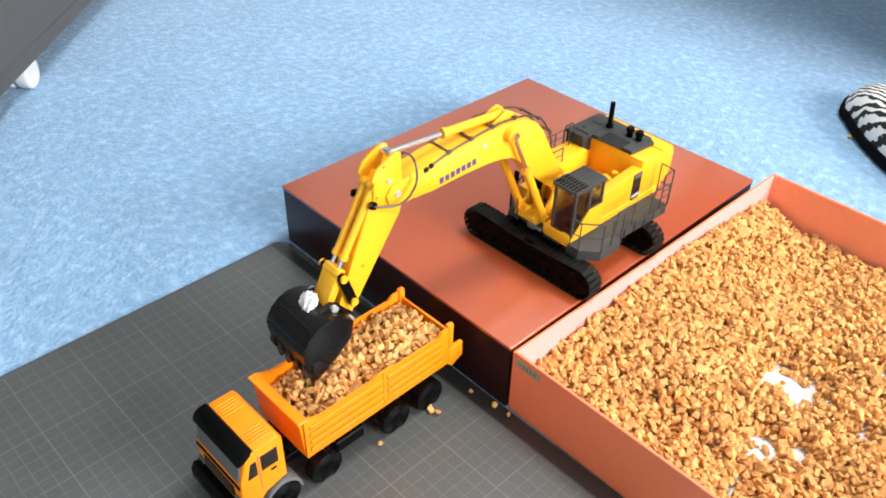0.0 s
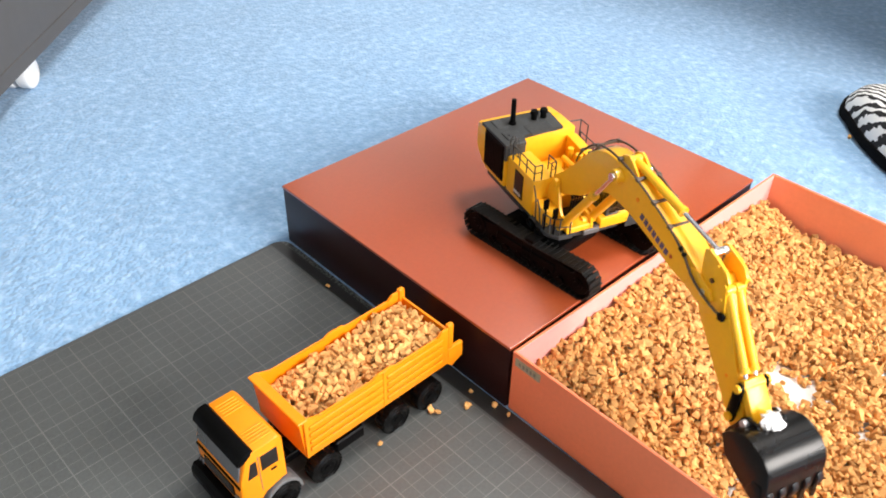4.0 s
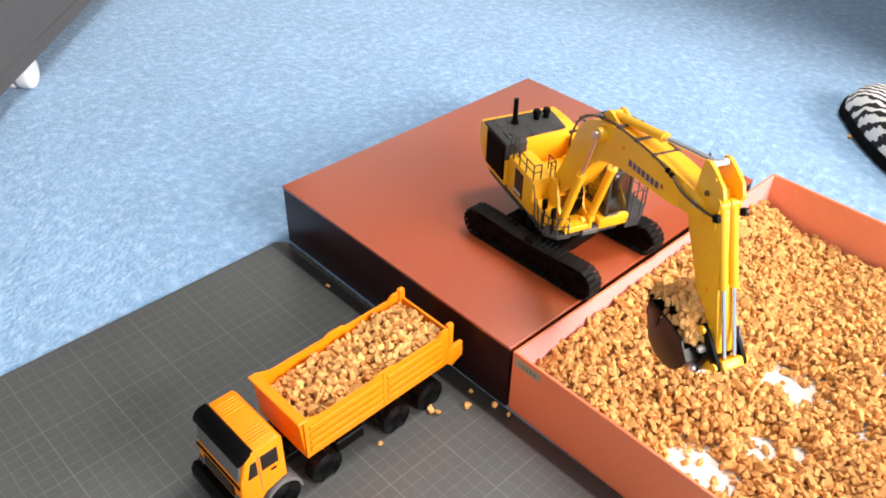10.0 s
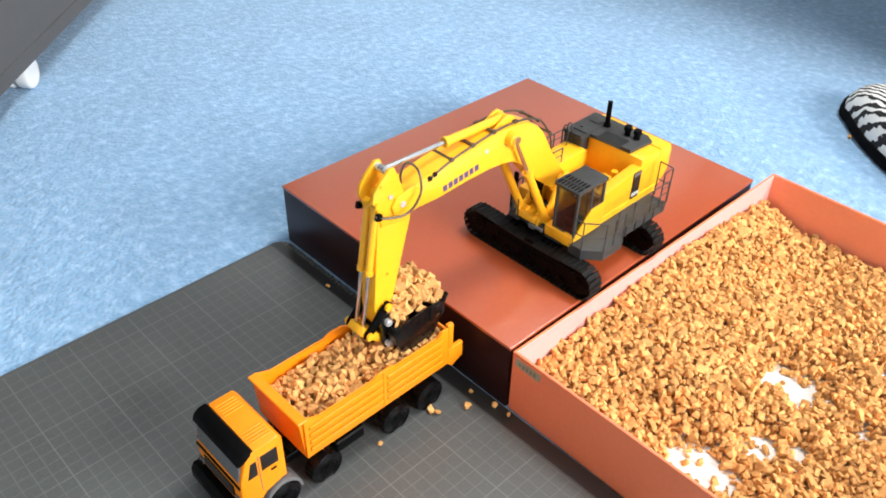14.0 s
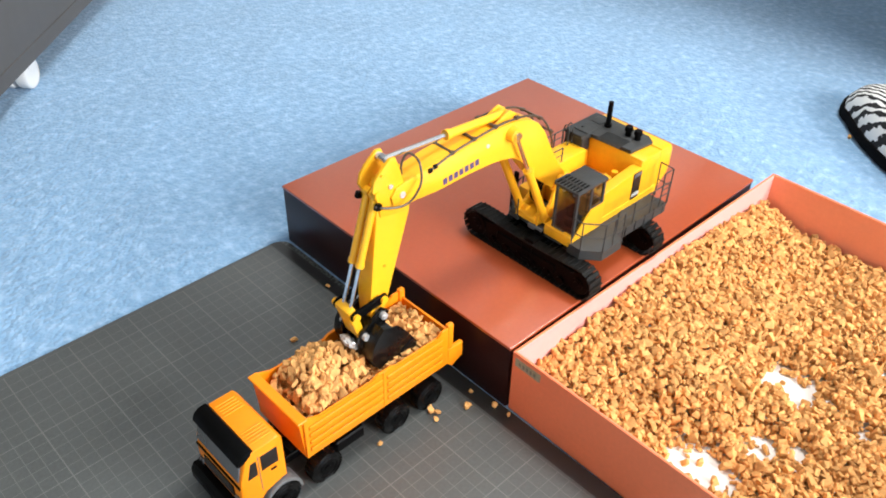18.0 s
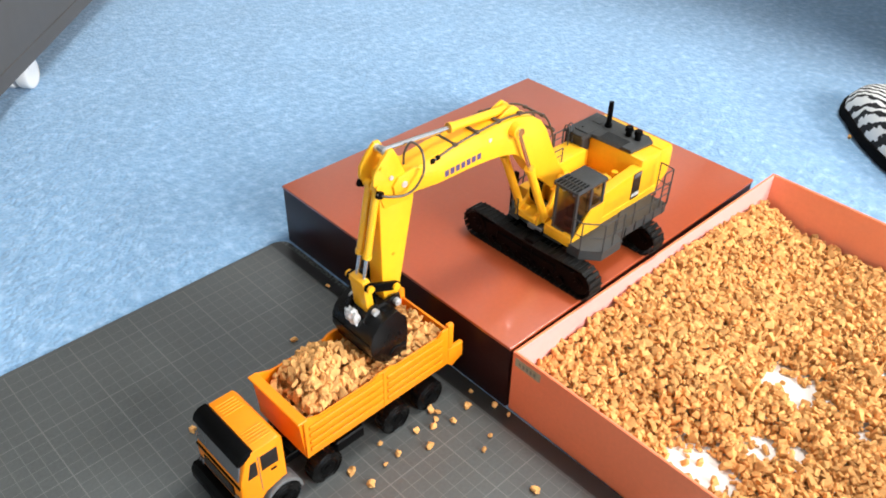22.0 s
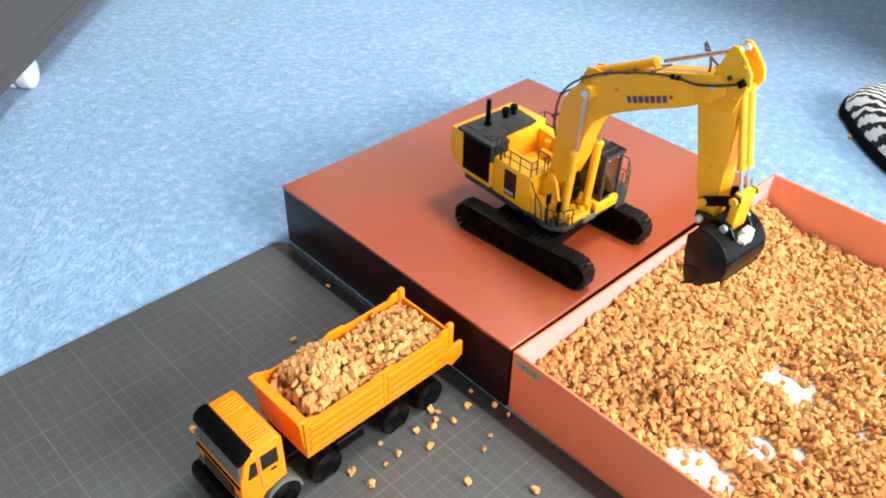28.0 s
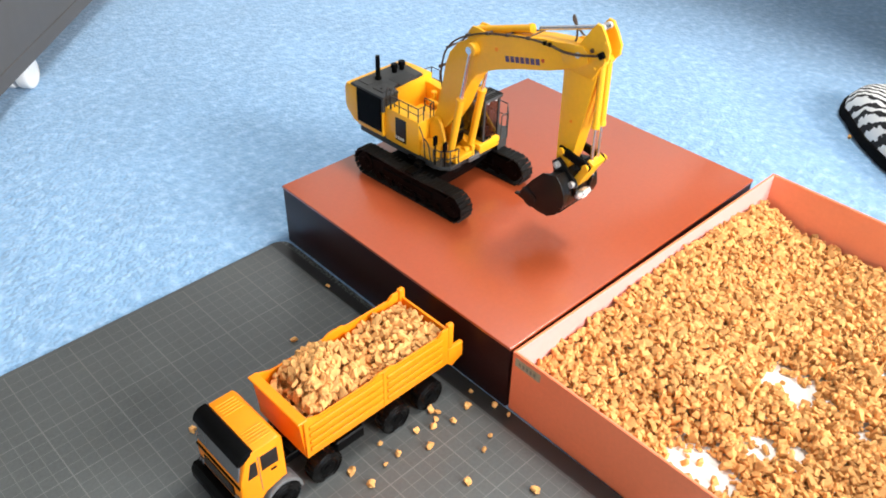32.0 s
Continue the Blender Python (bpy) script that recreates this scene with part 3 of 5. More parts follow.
    bm = BM()
    prism(bm, [(17, 40), (33, 40), (19, 55), (17, 57)], 39.0, 39.9)
    bx(bm, 0.5, 17, 39.0, 39.9, 40, 57.5)
    sub("cab_door", bm, YELLOW)
    bm = BM()
    bx(bm, 0.8, 35.6, 17.4, 40.4, 77.2, 79.8, 0.8, seg=2)
    sub("cab_roof", bm, DARK, "dark grey cab roof with guard bars")
    for x0, x1 in ((20.5, 26.4), (28.6, 34.6)):
        for i in range(7):
            bm = BM()
            bx(bm, x0, x1, 19 + i * 3.0, 20.5 + i * 3.0, 79.7, 80.1, 0.15)
            sub("roof_slot", bm, BLACK)
    bm = BM()
    bx(bm, 19.5, 35.4, 17.6, 18.4, 79.7, 80.8, 0.2)
    bx(bm, 19.5, 35.4, 39.4, 40.2, 79.7, 80.8, 0.2)
    bx(bm, 26.9, 28.1, 18.4, 39.4, 79.7, 80.5, 0.2)
    sub("roof_guard", bm, DARK)
    bm = BM()
    bx(bm, 3.6, 32.5, 20.6, 37.1, 40.7, 41.6)
    bx(bm, 3.6, 4.4, 20.6, 37.1, 41.6, 60)
    bx(bm, 4.4, 32, 20.6, 21.0, 41.6, 52)
    bx(bm, 4.4, 16, 36.4, 36.9, 41.6, 57)
    sub("cab_lining", bm, BLACK, "black inside lining of the cab")
    for x0, x1, y0, y1, z0, z1 in ((33.0, 33.5, 20.5, 37.2, 41, 77.2), (3.6, 15.9, 38.2, 38.6, 58, 77.2), (18.2, 31.9, 38.2, 38.6, 41, 77.2), (3.6, 31.9, 19.2, 19.6, 43.5, 77.2), (2.2, 2.6, 20.5, 37.2, 60, 77.2)):
        bm = BM()
        bx(bm, x0, x1, y0, y1, z0, z1)
        sub("window_pane", bm, GLASS).visible_shadow = False
    bm = BM()
    bx(bm, 10, 18, 24, 34, 41.6, 49, 1)
    bx(bm, 8, 11, 24, 34, 47, 62, 1)
    bx(bm, 25, 28, 24, 33, 41.6, 49, 0.8)
    cyl(bm, (22, 24, 44), (24, 24, 56), 0.8, seg=8)
    cyl(bm, (22, 33, 44), (24, 33, 56), 0.8, seg=8)
    sub("operator_seat", bm, BLACK, "empty black seat and console in the cab")
    for y in (25, 35):
        bm = BM()
        cyl(bm, (31, y, 75), (32.8, y, 75), 1.3, seg=10)
        sub("work_light", bm, MARKW)
    # boom foot bracket and cylinder brackets
    for y in (BOOM_Y - 11.5, BOOM_Y + 9.2):
        bm = BM()
        prism(bm, [(-8, 34), (36, 34), (35, 43), (25, 44), (21, 50), (17.5, 64), (14, 67.5), (10, 67.5), (6.5, 64), (-2, 52)], y, y + 2.3, 0.4)
        cyl(bm, (FOOT[0], y - 0.8, FOOT[1]), (FOOT[0], y + 3.1, FOOT[1]), 3.4, seg=18)
        cyl(bm, (CYL_BASE[0], y - 4.5, CYL_BASE[1]), (CYL_BASE[0], y + 6.8, CYL_BASE[1]), 3.2, seg=14)
        sub("boom_bracket", bm, YELLOW)
    bm = BM()
    bx(bm, 20, 36, BOOM_Y - 9, BOOM_Y + 9, 33.5, 38.5, 0.8)
    sub("front_deck", bm, YELLOW)
    bm = BM()
    bx(bm, 31, 34.5, -24, 12, 30, 33.6, 0.5)
    sub("front_beam", bm, DARK)
    bm = BM()
    bx(bm, 35, 37.5, -2, 12, 29.5, 34, 0.6)
    sub("front_step", bm, FENDER)
    # hose bundle between the boom plates
    for i in range(5):
        bm = BM()
        tube(bm, spline([(18, BOOM_Y - 5 + i * 2.4, 39), (26, BOOM_Y - 5 + i * 2.4, 49), (27, BOOM_Y - 5 + i * 2.4, 63), (20, BOOM_Y - 5 + i * 2.4, 77)], 5), 1.1, 6)
        sub("hydraulic_hose", bm, BLACK)
    # walkway round the left side, ribs and rails
    bm = BM()
    prism_z(bm, [(36, 36), (36, 49), (25, 61.6), (2, 61.6), (0, 54), (-64, 55), (-64, 38), (0, 38), (0, 36)], 33.5, 35.2, 0.3)
    prism_z(bm, [(36, 37), (36, 48.5), (25, 61.1), (2, 61.1), (0, 53.5), (-64, 54.5), (-64, 53.7), (0.5, 52.7), (2.5, 60.3), (24.6, 60.3), (35, 48), (35, 37)], 26.5, 33.6)
    sub("left_walkway", bm, DARK, "dark grey walkway with skirt plates")
    for x in (-60, -48, -36, -24, -12):
        bm = BM()
        bx(bm, x - 0.4, x + 0.4, 53.6, 54.9, 26.5, 36, 0.1)
        sub("walkway_rib", bm, DARK)
    rail(sup, [(36, 40, 35), (36, 48.6, 35), (25, 61, 35), (14, 61, 35), (2.5, 61, 35)], 24, (0, 1, 2, 3, 4))
    rail(sup, [(0, 53.6, 35), (-20, 53.9, 35), (-42, 54.2, 35), (-63.5, 54.6, 35)], 20, (0, 1, 2, 3))
    rail(sup, [(-54, 54.4, 35), (-65, 54.4, 35), (-66, 42, 35)], 31, (0, 1, 2))
    rail(sup, [(-30, -29.4, 65.5), (-20, -29.4, 65.5), (-9, -29.4, 65.5), (3, -29.4, 65.5), (3, -23, 65.5)], 12.5, (0, 1, 2, 3, 4))
    rail(sup, [(3, -15, 65.5), (3, -11, 65.5), (-8, -11, 65.5)], 12.5, (0, 1, 2))
    for x in (-36, -31):
        bm = BM()
        tube(bm, spline([(x, -29.4, 65.5), (x, -29.4, 79), (x, -27, 83), (x, -24.5, 79), (x, -24.5, 65.5)], 4), 0.55, 5)
        sub("grab_rail", bm, DARK)
    rail(sup, [(22, -30, 33), (29, -28, 33), (34, -22, 33), (36, -14, 33)], 15, (0, 1, 2, 3))
    bm = BM()
    prism_z(bm, [(21, -31), (29, -29), (36, -23), (37, -12), (30, -12), (21, -25)], 30, 33.6, 0.4)
    sub("right_step", bm, DARK, "dark grey step at the right front corner")
    bm = BM()
    tube(bm, spline([(12, -28.6, 30), (12.5, -31, 40), (11, -31, 54), (5, -30, 63)], 4), 0.6, 5)
    tube(bm, spline([(18, -28.6, 32), (18.5, -31, 42), (17, -31, 50), (10, -29, 53)], 4), 0.6, 5)
    sub("grab_rail", bm, DARK)
    bm = BM()
    bx(bm, 2, 11, -33, -27.9, 26.5, 31, 0.8)
    bx(bm, -8, 0, -32, -28.6, 28.2, 31.5, 0.8)
    sub("side_step", bm, BLACK)
    for x, y, z0, z1 in ((23, -29, 33, 61), (31, -25.5, 33, 57)):
        bm = BM()
        cyl(bm, (x, y, z0), (x, y, z1 - 5), 0.8, seg=8)
        bx(bm, x - 1.2, x + 1.2, y - 2.3, y + 2.3, z1 - 9, z1, 0.8)
        sub("mirror", bm, BLACK)
    return sup


def build_boom(root):
    bm = BM()
    prism(bm, [(-7, -4), (-6, 4), (6, 10.5), (21, 23.6), (37, 38.4), (47, 44.6), (59, 47.3), (72, 46.4), (98, 39.8), (140, 21.2), (158, 11), (164, 7), (166, -6), (147, -5), (134, -1), (108, 9), (88, 15.4), (76, 18.8), (64, 19.8), (54, 16.8), (44, 11.2), (30, 1.8), (7, -7.5), (0, -8)], BOOM_Y - 8.2, BOOM_Y + 8.2, 0.7)
    boom = part("boom", bm, YELLOW, root, "cranked yellow boom")
    for s in (-1, 1):
        y = BOOM_Y + s * 8.2
        bm = BM()
        cyl(bm, (BOOM_PIN[0], y, BOOM_PIN[1]), (BOOM_PIN[0], y + s * 5.2, BOOM_PIN[1]), 5.4, 4.8, seg=20)
        part("pin_boss", bm, YELLOW, boom)
        bm = BM()
        prism(bm, [(150, -4), (153, 10), (160, 11), (172, 4), (174, -2), (170, -8), (160, -8)], BOOM_Y + s * 7.6, BOOM_Y + s * 9.4, 0.2)
        part("tip_plate", bm, YELLOW, boom)
        bm = BM()
        cyl(bm, (BOOM_L, y, 0), (BOOM_L, y + s * 2.0, 0), 2.2, seg=14)
        part("arm_pin", bm, PIN, boom)
        bm = BM()
        cyl(bm, (96, y, 29), (96, y + s * 0.5, 29), 1.6, seg=12)
        part("bolt", bm, PIN if s > 0 else ORANGE, boom)
        # maker's word as plain bars along the lower edge
        n = 7
        for i in range(n):
            bm = BM()
            u = 102 + i * 4.4
            v = (19.2 if s < 0 else 17.6) - i * 1.95
            bx(bm, -1.75, 1.75, -0.12, 0.12, -2.3, 2.3)
            b = part("print_bar", bm, MARK, boom, "violet printed bar")
            b.matrix_basis = pose(u * MM, (y + s * 0.08) * MM, v * MM, 0, 25, 0)
        if s < 0:
            bm = BM()
            cyl(bm, (133.5, y, 6.6), (133.5, y - 0.25, 6.6), 1.5, seg=12)
            part("print_dot", bm, REDDOT, boom)
    for s in (-1, 1):
        bm = BM()
        prism(bm, [(66, 44), (74, 51.4), (80, 53), (84, 50.4), (94, 39.6)], BOOM_Y + s * 4.2, BOOM_Y + s * 6.0, 0.3)
        part("cylinder_lug", bm, YELLOW, boom)
    # hose run over the top edge with cross clamps
    for s in (-1, 1):
        bm = BM()
        tube(bm, spline([(16, BOOM_Y + s * 4, 23), (25, BOOM_Y + s * 6.5, 33.5), (42, BOOM_Y + s * 7.5, 46.5), (60, BOOM_Y + s * 8, 50), (80, BOOM_Y + s * 8.2, 46.8), (94, BOOM_Y + s * 8.4, 42.3), (112, BOOM_Y + s * 8.5, 34.2), (129.5, BOOM_Y + s * 8.6, 25.4), (146, BOOM_Y + s * 8.8, 14.5)], 4), 0.8, 6)
        part("hose", bm, HOSE, boom)
        bm = BM()
        for u, v in ((146, 14.5), (142.5, 17)):
            cyl(bm, (u - 1.1, BOOM_Y + s * 8.6, v + 0.5), (u + 1.1, BOOM_Y + s * 8.6, v - 0.5), 1.7, seg=10)
        part("hose_coupling", bm, BLACK, boom)
    for u, v in ((30, 38.2), (48, 48.4), (74, 48.8), (94, 42.5), (112, 34.4), (129.5, 25.6)):
        bm = BM()
        bx(bm, -1.0, 1.0, -9.4, 9.4, -0.7, 0.7, 0.2)
        for y in (-8.2, 8.2):
            bx(bm, -1.6, 1.6, y - 1.4, y + 1.4, -1.2, 1.1, 0.3)
        c = part("hose_clamp", bm, HOSE, boom)
        c.matrix_basis = pose(u * MM, BOOM_Y * MM, v * MM, 0, 26 if u > 70 else (5 if u > 40 else -35), 0)
    bm = BM()
    tube(bm, spline([(146, BOOM_Y - 6, 15), (155, BOOM_Y - 3, 8), (161.3, BOOM_Y, 9.5), (165.6, BOOM_Y + 2, 18), (165, BOOM_Y + 4.5, 25.4), (159, BOOM_Y + 9, 22), (157.5, BOOM_Y + 14, 11.7), (160.5, BOOM_Y + 16, 4.1), (164, BOOM_Y + 15.4, -2), (169.6, BOOM_Y + 14, -5.7), (179, BOOM_Y + 11.4, -7.2), (186.5, BOOM_Y + 9.6, -6.4)], 6), 0.8, 7)
    part("hose_loop", bm, HOSE, boom)
    bm = BM()
    tube(bm, spline([(146, BOOM_Y - 8.8, 14.5), (150, BOOM_Y - 9.6, 11), (157, BOOM_Y - 10.6, 5.5), (166, BOOM_Y - 10.8, 0.5), (176, BOOM_Y - 10.4, -4), (184, BOOM_Y - 9.6, -7)], 5), 0.9, 6)
    part("hose", bm, HOSE, boom)
    for s in (-1, 1):
        bm = BM()
        bx(bm, 181.5, 186, *sorted((BOOM_Y + s * 7.6, BOOM_Y + s * 11)), -9.3, -4.7, 0.6)
        part("hose_fitting", bm, BLACK, boom)
    return boom


def build_arm(root):
    bm = BM()
    prism(bm, [(-12, 2), (-8, 14), (4, 17), (40, 13), (78, 8.5), (92, 5), (94, 0), (92, -5), (78, -6), (46, -8.5), (14, -11.5), (5, -10), (-3, -5)], BOOM_Y - 6.6, BOOM_Y + 6.6, 0.6)
    arm = part("arm", bm, YELLOW, root, "tapered yellow dipper arm")
    for s in (-1, 1):
        bm = BM()
        prism(bm, [(-21, 6.5), (-25.5, 9.5), (-25, 13.5), (-19, 18), (-11, 23), (-4, 23), (1, 18.5), (14, 13.5), (14, -8), (4, -7), (-6, -2)], BOOM_Y + s * 5.4, BOOM_Y + s * 7.6, 0.3)
        part("head_plate", bm, YELLOW, arm)
        for u, v in ((-6.6, 9.9), (-15, 18.4), (2, 2), (5, 14), (-3, 20)):
            bm = BM()
            cyl(bm, (u, BOOM_Y + s * 7.9, v), (u, BOOM_Y + s * 8.8, v), 1.6 if u > -10 and u < 0 else 1.0, seg=10)
            part("bolt", bm, YELLOW if u != -6.6 else (PIN if s > 0 else BROWN), arm)
        bm = BM()
        cyl(bm, (LINK_PIN[0], BOOM_Y + s * 6.4, LINK_PIN[1]), (LINK_PIN[0], BOOM_Y + s * 12.2, LINK_PIN[1]), 2.8, seg=14)
        part("link_pin", bm, YELLOW, arm)
        bm = BM()
        cyl(bm, (ARM_L, BOOM_Y + s * 6.2, 0), (ARM_L, BOOM_Y + s * 13.5, 0), 2.6, seg=14)
        cyl(bm, (ARM_L, BOOM_Y + s * 13.4, 0), (ARM_L, BOOM_Y + s * 14.4, 0), 1.6, seg=10)
        part("bucket_pin", bm, PIN, arm, "shiny steel bucket pin")
        bm = BM()
        cyl(bm, (52, BOOM_Y + s * 6.5, 2), (52, BOOM_Y + s * 7.0, 2), 1.2, seg=10)
        part("bolt", bm, ORANGE, arm)
    bm = BM()
    cyl(bm, (ARM_HORN[0], BOOM_Y - 7, ARM_HORN[1]), (ARM_HORN[0], BOOM_Y + 7, ARM_HORN[1]), 2.4, seg=14)
    part("horn_pin", bm, PIN, arm)
    return arm


def build_bucket(root):
    """Open digging bucket: a bent shell, two cheek plates, ears, lip and teeth."""
    path = [(4, 3), (-2.5, 7), (-2, 14), (1, 22), (6, 28), (12, 31), (20, 32), (28, 30), (34, 24), (39, 16), (43, 8)]
    bm = BM()
    t, w = 1.3, 20.0
    mid = Vector((18, 10))
    outer = [Vector(p) for p in path]
    inner = [p + (mid - p).normalized() * t for p in outer]
    rows = []
    for p, q in zip(outer, inner):
        rows.append([bm.verts.new((p.x * MM, (BOOM_Y - w) * MM, p.y * MM)), bm.verts.new((p.x * MM, (BOOM_Y + w) * MM, p.y * MM)), bm.verts.new((q.x * MM, (BOOM_Y + w) * MM, q.y * MM)), bm.verts.new((q.x * MM, (BOOM_Y - w) * MM, q.y * MM))])
    for a, b in zip(rows, rows[1:]):
        for i in range(4):
            j = (i + 1) % 4
            bm.faces.new((a[i], a[j], b[j], b[i]))
    bm.faces.new(rows[0])
    bm.faces.new(rows[-1][::-1])
    bucket = part("bucket", bm, BUCKET, root, "glossy black toothed digging bucket")
    for s in (-1, 1):
        bm = BM()
        prism(bm, path + [(40, 3), (22, 0.5), (8, 0)], BOOM_Y + s * w, BOOM_Y + s * (w + 1.2), 0.2)
        part("cheek_plate", bm, BUCKET, bucket)
        bm = BM()
        prism(bm, [(-4, -4), (4, -4.5), (8, 3), (6, 14), (8, 26), (2, 26.5), (-4.5, 22), (-6, 17), (-4.5, 8), (-5, 2)], BOOM_Y + s * 8.6, BOOM_Y + s * 10.6, 0.3)
        part("ear", bm, BUCKET, bucket)
        bm = BM()
        cyl(bm, (BUCKET_PIN[0], BOOM_Y + s * 8, BUCKET_PIN[1]), (BUCKET_PIN[0], BOOM_Y + s * 13.4, BUCKET_PIN[1]), 2.5, seg=14)
        part("link_pin", bm, PIN, bucket, "shiny steel link pin")
        bm = BM()
        prism(bm, [(30, 2), (43, 5), (41, 10), (33, 18), (28, 14)], BOOM_Y + s * (w + 1.2), BOOM_Y + s * (w + 1.9), 0.2)
        part("side_cutter", bm, BUCKET, bucket)
    for i in range(5):
        y = BOOM_Y - 18.4 + i * 9.2
        bm = BM()
        prism(bm, [(37, 13), (41, 13.5), (45, 6.5), (48.2, 2.3), (47.2, 1.7), (43.4, 4.6), (39, 8)], y - 1.9, y + 1.9, 0.4)
        part("tooth", bm, BUCKET, bucket)
        bm = BM()
        prism(bm, [(37.6, 19.0), (40.6, 17.6), (43.0, 13.0), (42.6, 10.2), (40.4, 12.6)], y - 2.2, y + 2.2, 0.5)
        part("tooth_adapter", bm, WORN, bucket)
    for u, v in ((16, 31.8), (29, 29.4)):
        bm = BM()
        bx(bm, u - 1.6, u + 1.6, BOOM_Y - w, BOOM_Y + w, v - 0.9, v + 0.5, 0.3)
        part("wear_strip", bm, BUCKET, bucket)
    # crumpled foil between the ears
    rng = random.Random(4)
    bm = BM()
    bmesh.ops.create_icosphere(bm, subdivisions=3, radius=1.0)
    for v in bm.verts:
        k = 1 + 0.3 * noise.noise(v.co * 2.3) + rng.uniform(-0.07, 0.07) + 0.12 * math.sin(v.co.y * 11)
        v.co = ((3.0 + v.co.x * 6.2 * k) * MM, (BOOM_Y - 1 + v.co.y * 6.8 * k) * MM, (28.0 + v.co.z * 3.6 * k) * MM)
    part("foil_wad", bm, FOIL, bucket, "crumpled white foil wad")
    return bucket


def two_ended(root, name, length, r, mat, lug_r, width=0.0):
    """A bar along local x from its pin, with an eye at the pin."""
    bm = BM()
    cyl(bm, (0, 0, 0), (length, 0, 0), r, seg=14)
    cyl(bm, (0, -max(lug_r, width), 0), (0, max(lug_r, width), 0), lug_r, seg=14)
    if mat is YELLOW:
        cyl(bm, (length - 3, 0, 0), (length, 0, 0), r * 1.2, seg=14)
    return part(name, bm, mat, root)


def build_excavator():
    root = new("toy_excavator")
    tagged(root, "yellow toy crawler excavator with black tracks and bucket on the box", "toy excavator")
    shoes = build_tracks(root)
    p = {"sup": build_superstructure(root), "boom": build_boom(root), "arm": build_arm(root), "bucket": build_bucket(root)}
    for s, k in ((-1, "r"), (1, "l")):
        p["bc_" + k] = two_ended(root, "boom_cylinder", 60, 3.2, YELLOW, 3.4)
        p["br_" + k] = two_ended(root, "boom_rod", 60, 1.5, SILVER, 3.0)
    p["ac"] = two_ended(root, "arm_cylinder", 54, 3.0, YELLOW, 3.2, 5)
    p["ar"] = two_ended(root, "arm_rod", 56, 1.6, SILVER, 2.6)
    for k in "lr":
        p["kc_" + k] = two_ended(root, "bucket_cylinder", 50, 2.6, YELLOW, 3.0)
        p["kr_" + k] = two_ended(root, "bucket_rod", 50, 1.3, SILVER, 2.4)
    for k, s in (("l", 1), ("r", -1)):
        bm = BM()
        prism(bm, [(-3.4, -2.4), (-3.4, 2.4), (0, 3.2), (LINK_A, 3.2), (LINK_A + 3, 1.6), (LINK_A + 3, -1.6), (LINK_A, -3.2), (0, -3.2)], s * 9.2 - 1.3, s * 9.2 + 1.3, 0.4)
        p["rk_" + k] = part("rocker", bm, BLACK, root, "black rocker link")
        bm = BM()
        cyl(bm, (LINK_A, s * 7, 0), (LINK_A, s * 12.2, 0), 2.7, seg=14)
        part("rocker_pin", bm, YELLOW, p["rk_" + k])
    bm = BM()
    bx(bm, -4, LINK_B + 2.5, -7.4, 7.4, -3.0, 3.0, 0.8, seg=2)
    cyl(bm, (0, -7.4, 0), (0, 7.4, 0), 3.3, seg=14)
    p["link"] = part("bucket_link", bm, YELLOW, root, "yellow bucket link")
    return root, p, shoes


EXCAVATOR, EX_PARTS, EX_SHOES = build_excavator()


# ---- toy tipper truck (its own x points forwards, y to its left; bed corner values in millimetres)
TRUCK = pose(0.1098, -0.0900, 0.0027, 0, 0, 180)


